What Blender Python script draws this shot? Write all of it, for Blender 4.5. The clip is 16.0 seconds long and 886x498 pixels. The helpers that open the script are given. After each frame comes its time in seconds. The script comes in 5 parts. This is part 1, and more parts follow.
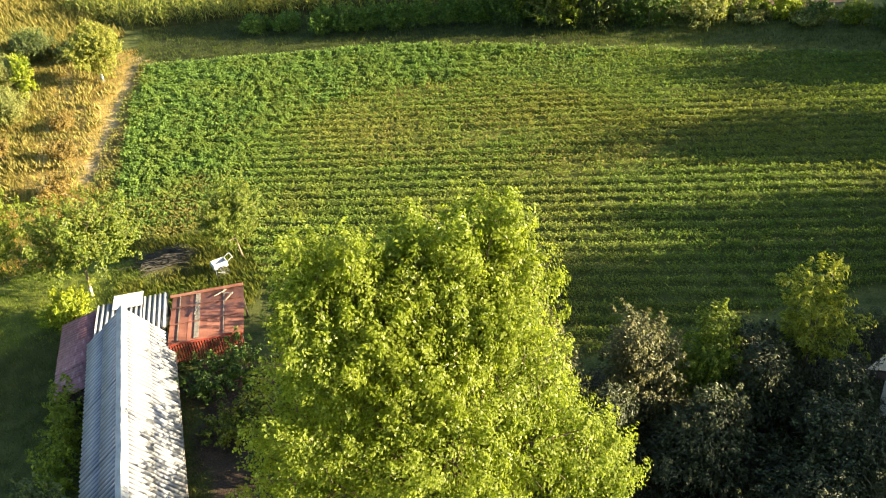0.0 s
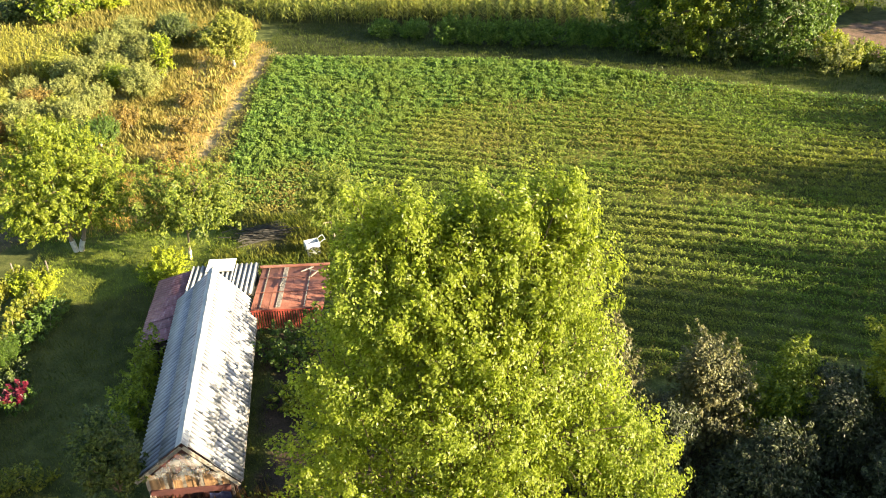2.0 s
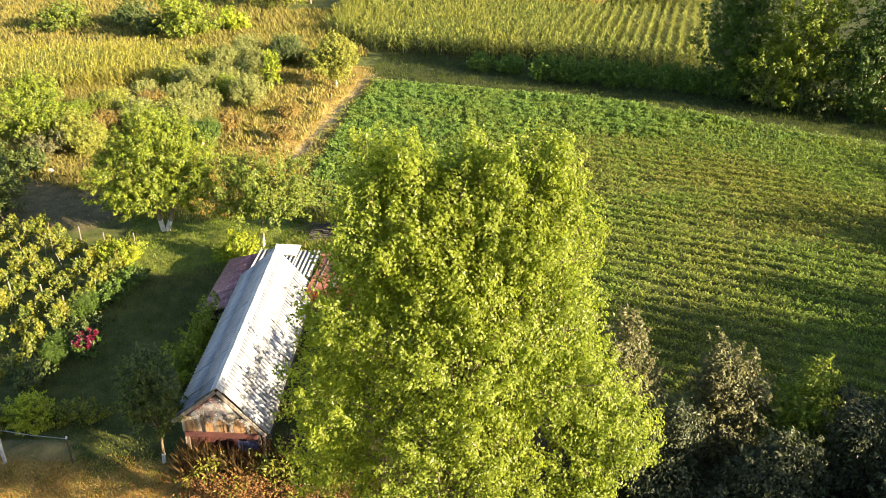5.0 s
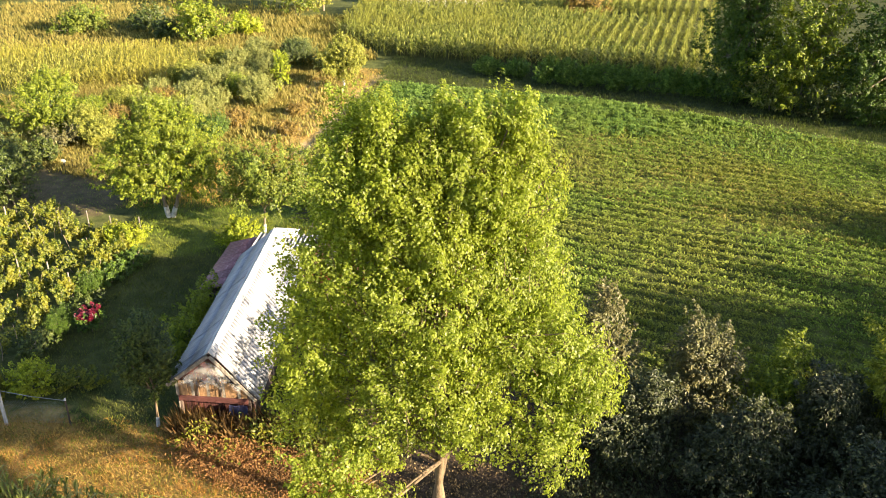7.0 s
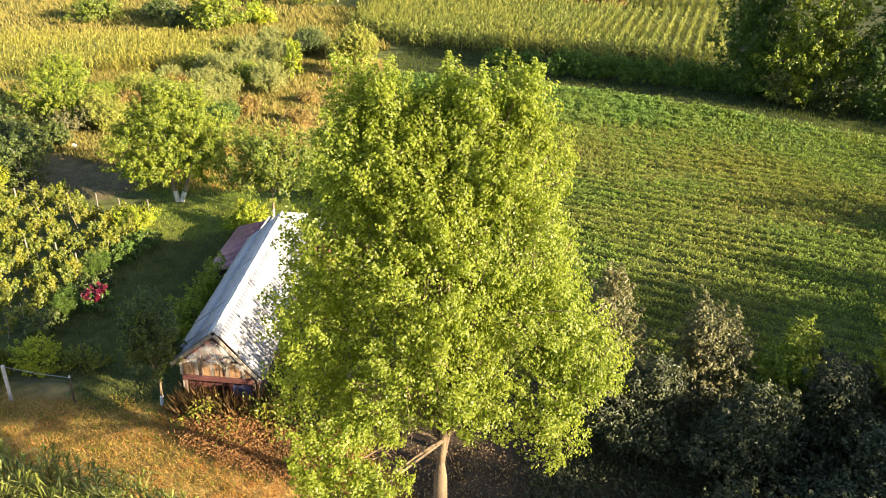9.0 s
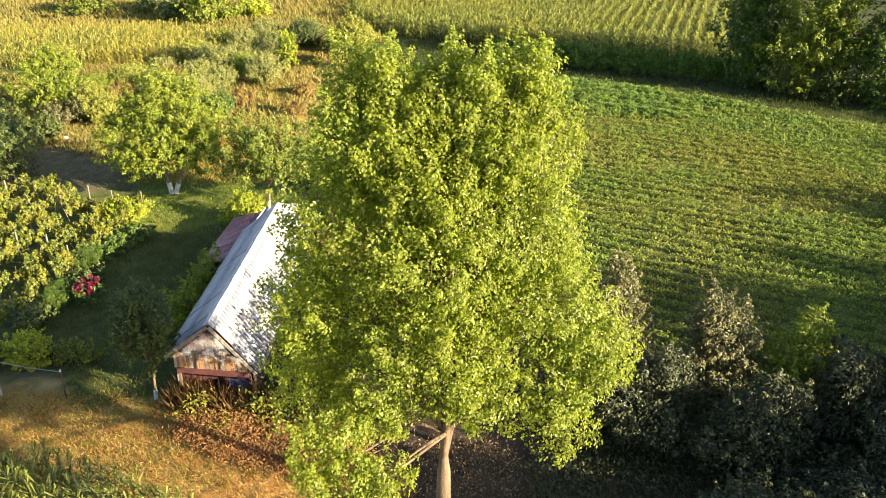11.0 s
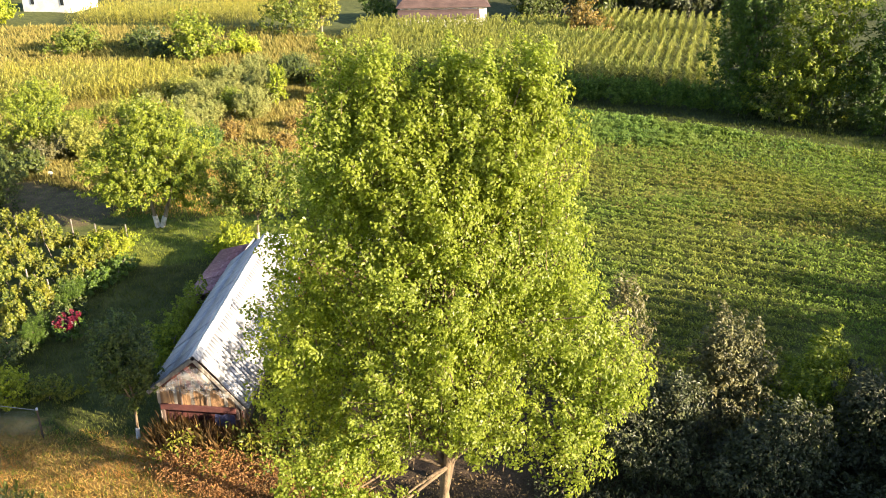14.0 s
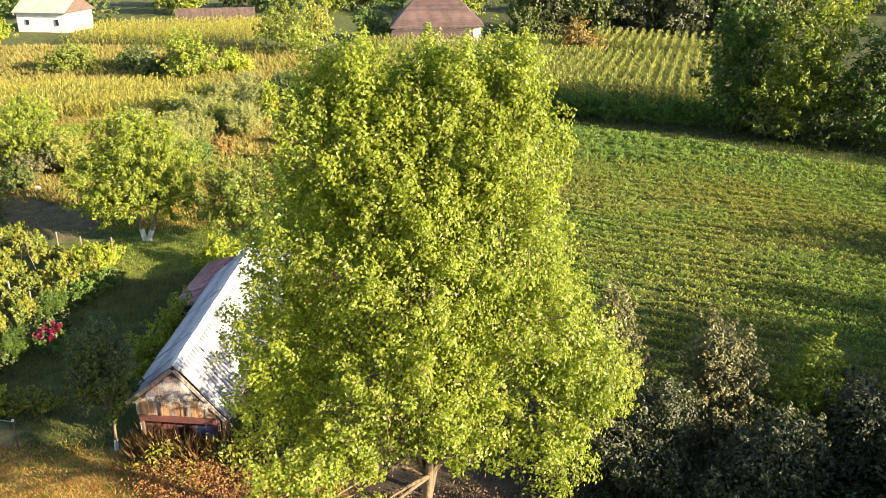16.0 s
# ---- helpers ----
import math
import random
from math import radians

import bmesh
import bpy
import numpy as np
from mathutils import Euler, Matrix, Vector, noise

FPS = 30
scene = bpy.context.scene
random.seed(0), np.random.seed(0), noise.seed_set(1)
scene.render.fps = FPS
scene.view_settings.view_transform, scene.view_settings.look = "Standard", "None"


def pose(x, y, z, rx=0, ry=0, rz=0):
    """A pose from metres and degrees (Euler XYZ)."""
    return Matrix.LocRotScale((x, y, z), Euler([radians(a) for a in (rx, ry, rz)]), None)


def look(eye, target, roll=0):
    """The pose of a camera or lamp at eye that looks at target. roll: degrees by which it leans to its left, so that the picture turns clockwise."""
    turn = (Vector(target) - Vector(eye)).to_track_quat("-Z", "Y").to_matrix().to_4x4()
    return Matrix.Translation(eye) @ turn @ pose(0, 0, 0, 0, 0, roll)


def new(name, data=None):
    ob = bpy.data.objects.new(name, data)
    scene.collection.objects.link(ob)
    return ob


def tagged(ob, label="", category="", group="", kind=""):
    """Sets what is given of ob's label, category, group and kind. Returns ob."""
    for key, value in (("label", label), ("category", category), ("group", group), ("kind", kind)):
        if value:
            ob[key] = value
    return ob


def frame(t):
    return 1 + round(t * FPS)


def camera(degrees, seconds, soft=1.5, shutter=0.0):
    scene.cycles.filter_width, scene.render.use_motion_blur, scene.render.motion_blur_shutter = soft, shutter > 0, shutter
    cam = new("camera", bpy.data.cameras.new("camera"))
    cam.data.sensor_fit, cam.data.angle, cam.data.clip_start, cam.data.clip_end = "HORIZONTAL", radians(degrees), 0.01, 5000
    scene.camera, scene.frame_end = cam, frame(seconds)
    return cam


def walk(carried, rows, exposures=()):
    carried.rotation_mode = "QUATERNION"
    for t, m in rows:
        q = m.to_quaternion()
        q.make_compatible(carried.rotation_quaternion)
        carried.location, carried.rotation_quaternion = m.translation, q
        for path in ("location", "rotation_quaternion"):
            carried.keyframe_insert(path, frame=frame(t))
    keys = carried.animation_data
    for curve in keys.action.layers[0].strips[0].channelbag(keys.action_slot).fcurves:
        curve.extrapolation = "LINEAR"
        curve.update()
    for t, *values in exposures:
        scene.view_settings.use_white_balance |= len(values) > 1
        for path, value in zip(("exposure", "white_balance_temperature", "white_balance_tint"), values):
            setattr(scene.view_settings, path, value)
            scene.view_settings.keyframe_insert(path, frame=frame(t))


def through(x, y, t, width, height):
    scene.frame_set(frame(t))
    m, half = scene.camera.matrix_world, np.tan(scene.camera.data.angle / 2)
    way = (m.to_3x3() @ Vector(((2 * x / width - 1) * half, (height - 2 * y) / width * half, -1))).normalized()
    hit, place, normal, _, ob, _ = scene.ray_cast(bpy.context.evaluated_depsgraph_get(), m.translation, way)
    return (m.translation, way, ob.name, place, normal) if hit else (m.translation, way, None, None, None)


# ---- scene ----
cam = camera(54.0, 16.0, soft=1.0)
PATH = [
    (0, (-1.399, -2.426, 24.69), (-0.996, -0.791, 23.611), -6.0),
    (0.5, (-1.226, -2.643, 24.441), (-0.851, -0.992, 23.377), -5.5),
    (1, (-1.04, -2.875, 24.178), (-0.721, -1.202, 23.131), -4.7),
    (1.5, (-0.809, -3.178, 23.875), (-0.562, -1.481, 22.846), -3.9),
    (2, (-0.607, -3.581, 23.681), (-0.435, -1.863, 22.673), -2.9),
    (2.5, (-0.329, -3.98, 23.417), (-0.245, -2.232, 22.451), -2.0),
    (3, (-0.129, -4.169, 23.042), (-0.201, -2.399, 22.114), -0.5),
    (3.5, (0.231, -4.499, 22.662), (0.093, -2.719, 21.761), 0.1),
    (4, (0.802, -5.156, 22.467), (0.688, -3.371, 21.572), -0.3),
    (4.5, (1.426, -5.862, 22.341), (1.35, -4.076, 21.445), -0.9),
    (4.7, (1.598, -6.117, 22.299), (1.536, -4.33, 21.404), -1.0),
    (7, (3.045, -8.227, 21.205), (2.945, -6.423, 20.348), -0.7),
    (7.5, (3.161, -8.371, 21.026), (3.052, -6.563, 20.178), -0.5),
    (8, (3.242, -8.363, 20.881), (3.121, -6.558, 20.028), -0.4),
    (8.5, (3.273, -8.321, 20.722), (3.149, -6.519, 19.865), -0.3),
    (9, (3.267, -8.261, 20.554), (3.139, -6.46, 19.692), -0.3),
    (9.5, (3.283, -8.198, 20.35), (3.154, -6.403, 19.478), -0.3),
    (12, (2.808, -7.141, 19.602), (2.701, -5.336, 18.748), -0.6),
    (12.5, (2.752, -6.974, 19.426), (2.651, -5.159, 18.592), -0.7),
    (13, (2.707, -6.816, 19.222), (2.613, -4.993, 18.404), -0.8),
    (13.5, (2.718, -6.704, 19.023), (2.618, -4.874, 18.223), -0.8),
    (14, (2.767, -6.584, 18.824), (2.668, -4.747, 18.039), -0.9),
    (14.5, (2.819, -6.505, 18.655), (2.725, -4.662, 17.885), -0.9),
    (15, (2.911, -6.45, 18.459), (2.814, -4.601, 17.703), -0.9),
    (15.5, (3.032, -6.373, 18.244), (2.938, -4.521, 17.497), -0.9),
    (16, (3.134, -6.292, 18.078), (3.042, -4.434, 17.343), -0.8),
]
walk(cam, [(t, look(eye, target, roll)) for t, eye, target, roll in PATH], exposures=[(0.0, 2.4, 6500, 7), (0.5, 2.52, 6500, 7.5), (2.0, 2.52, 6500, 9), (3.0, 2.41, 6500, 11), (3.5, 2.38, 6500, 11.5), (7.0, 2.4, 6400, 15), (16.0, 2.4, 6200, 17)])

# ---- world, sun, exposure ----
SUN_TO = Vector((0.873, -0.392, 0.290)).normalized()      # towards the low evening sun
world = bpy.data.worlds.new("sky")
scene.world = world
world.use_nodes = True
wn = world.node_tree.nodes
sky = wn.new("ShaderNodeTexSky")
sky.sky_type = "NISHITA"
sky.sun_disc = False
sky.sun_elevation = math.asin(SUN_TO.z)
sky.sun_rotation = math.atan2(SUN_TO.x, SUN_TO.y)
world.node_tree.links.new(sky.outputs[0], wn["Background"].inputs[0])
wn["Background"].inputs[1].default_value = 0.07
sun = new("sun", bpy.data.lights.new("sun", "SUN"))
sun.data.energy = 5.0
sun.data.angle = radians(0.55)
sun.data.color = (1.0, 0.83, 0.54)
sun.matrix_world = Matrix.Translation((60, -30, 40)) @ SUN_TO.to_track_quat("Z", "Y").to_matrix().to_4x4()
scene.view_settings.exposure = 2.4


# ---- materials ----
def mat(name):
    m = bpy.data.materials.new(name)
    m.use_nodes = True
    return m, m.node_tree.nodes, m.node_tree.links, m.node_tree.nodes["Principled BSDF"]


def ramp(nodes, stops):
    r = nodes.new("ShaderNodeValToRGB")
    while len(r.color_ramp.elements) < len(stops):
        r.color_ramp.elements.new(0.5)
    for e, (p, c) in zip(r.color_ramp.elements, stops):
        e.position, e.color = p, (*c, 1)
    return r


def noise_node(nodes, links, scale, detail=4.0, coords="Object", stretch=None):
    tc = nodes.new("ShaderNodeTexCoord")
    n = nodes.new("ShaderNodeTexNoise")
    n.inputs["Scale"].default_value, n.inputs["Detail"].default_value = scale, detail
    if stretch:
        mp = nodes.new("ShaderNodeMapping")
        mp.inputs["Scale"].default_value = stretch
        links.new(tc.outputs[coords], mp.inputs[0])
        links.new(mp.outputs[0], n.inputs["Vector"])
    else:
        links.new(tc.outputs[coords], n.inputs["Vector"])
    return n


def mixc(nodes, links, fac, a, b, mode="MIX"):
    m = nodes.new("ShaderNodeMix")
    m.data_type, m.blend_type = "RGBA", mode
    for sock, v in ((m.inputs[0], fac), (m.inputs[6], a), (m.inputs[7], b)):
        if hasattr(v, "is_output"):
            links.new(v, sock)
        else:
            sock.default_value = v if isinstance(v, (int, float)) else (*v, 1)
    return m.outputs[2]


def leaf_mat(name, dark, mid, light, patch=None, scale=0.35, through=0.4, rough=0.45):
    """Foliage: each leaf has its own tint, drifting in patches; thin enough to let light through."""
    m, nodes, links, p = mat(name)
    geo = nodes.new("ShaderNodeNewGeometry")
    r = ramp(nodes, [(0.0, dark), (0.5, mid), (1.0, light)])
    links.new(geo.outputs["Random Per Island"], r.inputs[0])
    col = r.outputs[0]
    n = noise_node(nodes, links, scale, 3.0)
    k = ramp(nodes, [(0.42, (0, 0, 0)), (0.62, (1, 1, 1))])
    links.new(n.outputs["Fac"], k.inputs[0])
    if patch:
        half = nodes.new("ShaderNodeMath")
        half.operation = "MULTIPLY"
        half.inputs[1].default_value = 0.75
        links.new(k.outputs[0], half.inputs[0])
        col = mixc(nodes, links, half.outputs[0], col, patch)
        grain = ramp(nodes, [(0.0, (0.6, 0.6, 0.6)), (1.0, (1.35, 1.35, 1.35))])
        links.new(geo.outputs["Random Per Island"], grain.inputs[0])
        col = mixc(nodes, links, 0.7, col, grain.outputs[0], "MULTIPLY")
    links.new(col, p.inputs["Base Color"])
    p.inputs["Roughness"].default_value = rough
    p.inputs["Specular IOR Level"].default_value = 0.35
    tr = nodes.new("ShaderNodeBsdfTranslucent")
    warm = mixc(nodes, links, 1.0, col, (1.30, 1.34, 0.56), "MULTIPLY")
    links.new(warm, tr.inputs[0])
    mx = nodes.new("ShaderNodeMixShader")
    mx.inputs[0].default_value = through
    links.new(p.outputs[0], mx.inputs[1])
    links.new(tr.outputs[0], mx.inputs[2])
    links.new(mx.outputs[0], nodes["Material Output"].inputs[0])
    return m


def rough_mat(name, stops, scale=3.0, rough=0.8, bump=0.3, metal=0.0, stretch=None, fine=40.0, per_object=0.0):
    """A worn surface: broad stains, fine grain and a little relief."""
    m, nodes, links, p = mat(name)
    n = noise_node(nodes, links, scale, 6.0, stretch=stretch)
    r = ramp(nodes, stops)
    links.new(n.outputs["Fac"], r.inputs[0])
    f = noise_node(nodes, links, fine, 3.0, stretch=stretch)
    g = ramp(nodes, [(0.3, (0.7, 0.7, 0.7)), (0.7, (1.2, 1.2, 1.2))])
    links.new(f.outputs["Fac"], g.inputs[0])
    col = mixc(nodes, links, 0.8, r.outputs[0], g.outputs[0], "MULTIPLY")
    if per_object:
        oi = nodes.new("ShaderNodeObjectInfo")
        v = ramp(nodes, [(0.0, (1 - per_object,) * 3), (1.0, (1 + per_object,) * 3)])
        links.new(oi.outputs["Random"], v.inputs[0])
        col = mixc(nodes, links, 1.0, col, v.outputs[0], "MULTIPLY")
    links.new(col, p.inputs["Base Color"])
    p.inputs["Roughness"].default_value, p.inputs["Metallic"].default_value = rough, metal
    b = nodes.new("ShaderNodeBump")
    b.inputs["Strength"].default_value, b.inputs["Distance"].default_value = bump, 0.03
    links.new(f.outputs["Fac"], b.inputs["Height"])
    links.new(b.outputs[0], p.inputs["Normal"])
    return m


POPLAR_LEAF = leaf_mat("poplar_leaf", (0.165, 0.22, 0.026), (0.238, 0.292, 0.034), (0.345, 0.375, 0.09), (0.25, 0.29, 0.033), 0.4, 0.68, 0.34)
WALNUT_LEAF = leaf_mat("walnut_leaf", (0.07, 0.122, 0.012), (0.145, 0.195, 0.017), (0.26, 0.29, 0.03), (0.205, 0.235, 0.019), 0.5, 0.48, 0.42)
PLUM_LEAF = leaf_mat("plum_leaf", (0.07, 0.115, 0.014), (0.125, 0.17, 0.02), (0.21, 0.24, 0.035), (0.16, 0.18, 0.024), 0.6, 0.45, 0.45)
PEAR_LEAF = leaf_mat("pear_leaf", (0.13, 0.155, 0.022), (0.22, 0.235, 0.034), (0.32, 0.315, 0.06), (0.25, 0.25, 0.04), 0.6, 0.45, 0.5)
SILVER_LEAF = leaf_mat("silver_leaf", (0.12, 0.145, 0.04), (0.19, 0.21, 0.056), (0.28, 0.285, 0.09), (0.23, 0.225, 0.06), 0.6, 0.42, 0.55)
DARK_LEAF = leaf_mat("dark_leaf", (0.025, 0.045, 0.0091), (0.05, 0.075, 0.013), (0.1, 0.125, 0.0228), (0.08, 0.1, 0.0156), 0.4, 0.3)
HEDGE_LEAF = leaf_mat("hedge_leaf", (0.035, 0.07, 0.0091), (0.06, 0.11, 0.013), (0.11, 0.16, 0.0195), (0.07, 0.12, 0.013), 0.5, 0.35)
VINE_LEAF = leaf_mat("vine_leaf", (0.045, 0.078, 0.009), (0.10, 0.132, 0.013), (0.19, 0.20, 0.021), (0.21, 0.20, 0.018), 0.9, 0.42)
BRIGHT_LEAF = leaf_mat("bright_leaf", (0.14, 0.19, 0.010), (0.22, 0.275, 0.014), (0.31, 0.35, 0.022), (0.30, 0.31, 0.016), 0.5, 0.45)
CROP_LEAF = leaf_mat("crop_leaf", (0.105, 0.165, 0.020), (0.135, 0.20, 0.024), (0.17, 0.23, 0.028), (0.20, 0.21, 0.032), 0.11, 0.42, 0.75)
WEEDY_LEAF = leaf_mat("weedy_leaf", (0.10, 0.125, 0.018), (0.15, 0.165, 0.026), (0.21, 0.21, 0.04), (0.20, 0.16, 0.04), 0.3, 0.4, 0.7)
GREEN_CROP_LEAF = leaf_mat("green_crop_leaf", (0.05, 0.11, 0.016), (0.09, 0.165, 0.021), (0.15, 0.225, 0.03), (0.13, 0.18, 0.022), 0.25, 0.4, 0.6)
CORN_LEAF = leaf_mat("corn_leaf", (0.085, 0.115, 0.018), (0.16, 0.185, 0.03), (0.29, 0.29, 0.08), (0.22, 0.22, 0.04), 0.10, 0.35)
DRY_CORN_LEAF = leaf_mat("ripe_corn_leaf", (0.14, 0.15, 0.02), (0.26, 0.255, 0.045), (0.42, 0.385, 0.11), (0.33, 0.295, 0.05), 0.10, 0.35)
NEAR_CORN_LEAF = leaf_mat("near_corn_leaf", (0.09, 0.12, 0.0163), (0.18, 0.20, 0.05), (0.34, 0.33, 0.12), (0.16, 0.18, 0.0325), 0.5, 0.35)
DRY_GRASS = leaf_mat("dry_grass", (0.25, 0.15, 0.045), (0.43, 0.275, 0.085), (0.56, 0.40, 0.15), (0.44, 0.22, 0.065), 0.45, 0.4, 0.7)
GOLD_GRASS = leaf_mat("golden_grass", (0.28, 0.195, 0.06), (0.39, 0.285, 0.09), (0.49, 0.375, 0.13), (0.33, 0.22, 0.065), 0.4, 0.4, 0.7)
FALLOW = leaf_mat("fallow_growth", (0.135, 0.13, 0.03), (0.215, 0.195, 0.046), (0.315, 0.265, 0.085), (0.25, 0.20, 0.055), 0.5, 0.4, 0.7)
BROWN_LEAF = leaf_mat("brown_leaf", (0.10, 0.075, 0.02), (0.19, 0.135, 0.03), (0.29, 0.20, 0.05), (0.21, 0.15, 0.035), 0.6, 0.4)
# leaf colour darkened to carry the deep shade over the shrubs
SHADE_LEAF = leaf_mat("shade_dark_leaf", (0.02, 0.028, 0.010), (0.04, 0.05, 0.017), (0.085, 0.095, 0.036), (0.052, 0.058, 0.02), 0.5, 0.25)
GREY_BROWN_LEAF = leaf_mat("grey_brown_leaf", (0.05, 0.054, 0.02), (0.10, 0.10, 0.036), (0.18, 0.175, 0.07), (0.12, 0.105, 0.036), 0.6, 0.3)
WILLOW_LEAF = leaf_mat("willow_leaf", (0.14, 0.17, 0.02), (0.24, 0.26, 0.03), (0.34, 0.345, 0.055), (0.26, 0.27, 0.032), 0.6, 0.5)
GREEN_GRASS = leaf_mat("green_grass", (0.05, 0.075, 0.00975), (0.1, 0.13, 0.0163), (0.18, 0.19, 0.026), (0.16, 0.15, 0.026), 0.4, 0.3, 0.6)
# lawn grass kept dark to carry the shade lying over it
SHADED_LAWN_GRASS = leaf_mat("shaded_lawn_grass", (0.05, 0.075, 0.012), (0.085, 0.11, 0.016), (0.14, 0.16, 0.026), (0.12, 0.125, 0.022), 0.4, 0.3, 0.6)
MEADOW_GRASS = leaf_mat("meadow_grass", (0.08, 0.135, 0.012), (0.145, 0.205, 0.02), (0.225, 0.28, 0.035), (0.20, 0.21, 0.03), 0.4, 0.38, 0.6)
RUST_WEED = leaf_mat("rust_weed", (0.09, 0.042, 0.016), (0.22, 0.105, 0.036), (0.38, 0.21, 0.075), (0.26, 0.13, 0.04), 1.2, 0.35, 0.7)
LITTER = leaf_mat("leaf_litter", (0.06, 0.04, 0.018), (0.11, 0.075, 0.032), (0.22, 0.155, 0.07), None, 0.8, 0.1, 0.8)
RED_PETAL = leaf_mat("red_petal", (0.035, 0.001, 0.006), (0.07, 0.002, 0.01), (0.11, 0.004, 0.014), None, 1.0, 0.1)
BARK = rough_mat("bark", [(0.3, (0.10, 0.075, 0.05)), (0.7, (0.30, 0.24, 0.17))], 4.0, 0.9, 0.8, stretch=(1, 1, 0.25))
PALE_BARK = rough_mat("pale_bark", [(0.3, (0.075, 0.052, 0.03)), (0.7, (0.20, 0.14, 0.08))], 4.0, 0.85, 0.8, stretch=(1, 1, 0.25))
LIME_PAINT = rough_mat("lime_paint", [(0.25, (0.30, 0.29, 0.27)), (0.5, (0.58, 0.57, 0.55))], 5.0, 0.9, 0.4)
ASBESTOS = rough_mat("weathered_cement_sheet", [(0.3, (0.20, 0.205, 0.23)), (0.55, (0.29, 0.295, 0.315)), (0.75, (0.37, 0.37, 0.38))], 1.6, 0.5, 0.25, per_object=0.10)
def groove_shade(m, low, high, dark):
    """Shade painted into the grooves of a corrugated sheet by height, broken up by stains."""
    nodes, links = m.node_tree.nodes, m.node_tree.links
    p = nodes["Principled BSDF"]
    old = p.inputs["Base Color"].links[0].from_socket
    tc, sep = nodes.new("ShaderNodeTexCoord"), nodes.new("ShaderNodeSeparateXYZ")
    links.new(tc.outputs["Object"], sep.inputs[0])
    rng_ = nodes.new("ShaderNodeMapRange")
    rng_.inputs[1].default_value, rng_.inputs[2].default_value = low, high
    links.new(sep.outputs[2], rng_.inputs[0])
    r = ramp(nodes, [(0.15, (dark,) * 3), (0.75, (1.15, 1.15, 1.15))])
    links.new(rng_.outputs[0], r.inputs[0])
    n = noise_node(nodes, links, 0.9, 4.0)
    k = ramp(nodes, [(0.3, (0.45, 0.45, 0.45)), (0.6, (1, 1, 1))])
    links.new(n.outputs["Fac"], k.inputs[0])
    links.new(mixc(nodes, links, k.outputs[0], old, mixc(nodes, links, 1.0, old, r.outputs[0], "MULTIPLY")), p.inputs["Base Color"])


# grooves coloured darker, as painted shade, so that the ribs stand out
groove_shade(ASBESTOS, -0.046, 0.046, 0.2)
STRIPED = rough_mat("rib_shaded_cement_sheet", [(0.3, (0.26, 0.26, 0.26)), (0.7, (0.42, 0.42, 0.41))], 3.0, 0.7, 0.3)
groove_shade(STRIPED, -0.045, 0.045, 0.12)
RUST = rough_mat("rusty_sheet", [(0.25, (0.14, 0.05, 0.034)), (0.5, (0.225, 0.083, 0.055)), (0.8, (0.31, 0.155, 0.11))], 1.3, 0.8, 0.5, 0.1, per_object=0.25)
PURPLE_RUST = rough_mat("purple_rusty_sheet", [(0.3, (0.16, 0.06, 0.065)), (0.6, (0.30, 0.14, 0.15)), (0.8, (0.55, 0.45, 0.45))], 1.6, 0.45, 0.4, 0.2, stretch=(1, 4, 1), per_object=0.2)
WHITE_BOARD = rough_mat("white_board", [(0.3, (0.70, 0.70, 0.69)), (0.7, (0.85, 0.85, 0.84))], 2.0, 0.5, 0.1)
WOOD = rough_mat("old_wood", [(0.3, (0.14, 0.075, 0.035)), (0.7, (0.38, 0.22, 0.10))], 2.0, 0.85, 0.5, stretch=(6, 6, 1), per_object=0.3)
GREY_WOOD = rough_mat("grey_wood", [(0.3, (0.13, 0.11, 0.09)), (0.7, (0.32, 0.28, 0.23))], 2.0, 0.85, 0.5, stretch=(6, 6, 1), per_object=0.25)
DARK_WOOD = rough_mat("dark_wood", [(0.3, (0.05, 0.035, 0.03)), (0.7, (0.12, 0.08, 0.06))], 2.0, 0.85, 0.4, per_object=0.25)
DEAD_TWIG = rough_mat("dead_twigs", [(0.3, (0.035, 0.032, 0.028)), (0.7, (0.085, 0.078, 0.066))], 5.0, 0.9, 0.3)
RIDGE_CEMENT = rough_mat("ridge_cement", [(0.3, (0.30, 0.30, 0.31)), (0.7, (0.44, 0.44, 0.44))], 2.5, 0.55, 0.3, per_object=0.08)
RED_WOOD = rough_mat("red_painted_wood", [(0.3, (0.20, 0.03, 0.02)), (0.7, (0.38, 0.07, 0.04))], 4.0, 0.75, 0.4, per_object=0.25)
PLASTER = rough_mat("lime_plaster", [(0.3, (0.55, 0.52, 0.48)), (0.7, (0.76, 0.74, 0.70))], 1.0, 0.9, 0.2)
TILE = rough_mat("clay_tile", [(0.3, (0.05, 0.03, 0.026)), (0.55, (0.08, 0.048, 0.042)), (0.8, (0.11, 0.074, 0.064))], 0.8, 0.85, 0.5, per_object=0.25)
PALE_TILE = rough_mat("pale_clay_tile", [(0.3, (0.40, 0.30, 0.20)), (0.7, (0.56, 0.45, 0.33))], 0.8, 0.8, 0.4)
GALVANISED = rough_mat("galvanised_steel", [(0.3, (0.22, 0.23, 0.23)), (0.7, (0.36, 0.37, 0.37))], 6.0, 0.55, 0.1, 0.4)
CONCRETE = rough_mat("concrete", [(0.3, (0.34, 0.33, 0.31)), (0.7, (0.52, 0.51, 0.48))], 5.0, 0.9, 0.4)
WHITE_PAINT = rough_mat("white_enamel", [(0.3, (0.42, 0.44, 0.47)), (0.7, (0.60, 0.62, 0.65))], 3.0, 0.4, 0.1)
RUBBER = rough_mat("black_rubber", [(0.3, (0.02, 0.02, 0.02)), (0.7, (0.05, 0.05, 0.05))], 8.0, 0.8, 0.2)
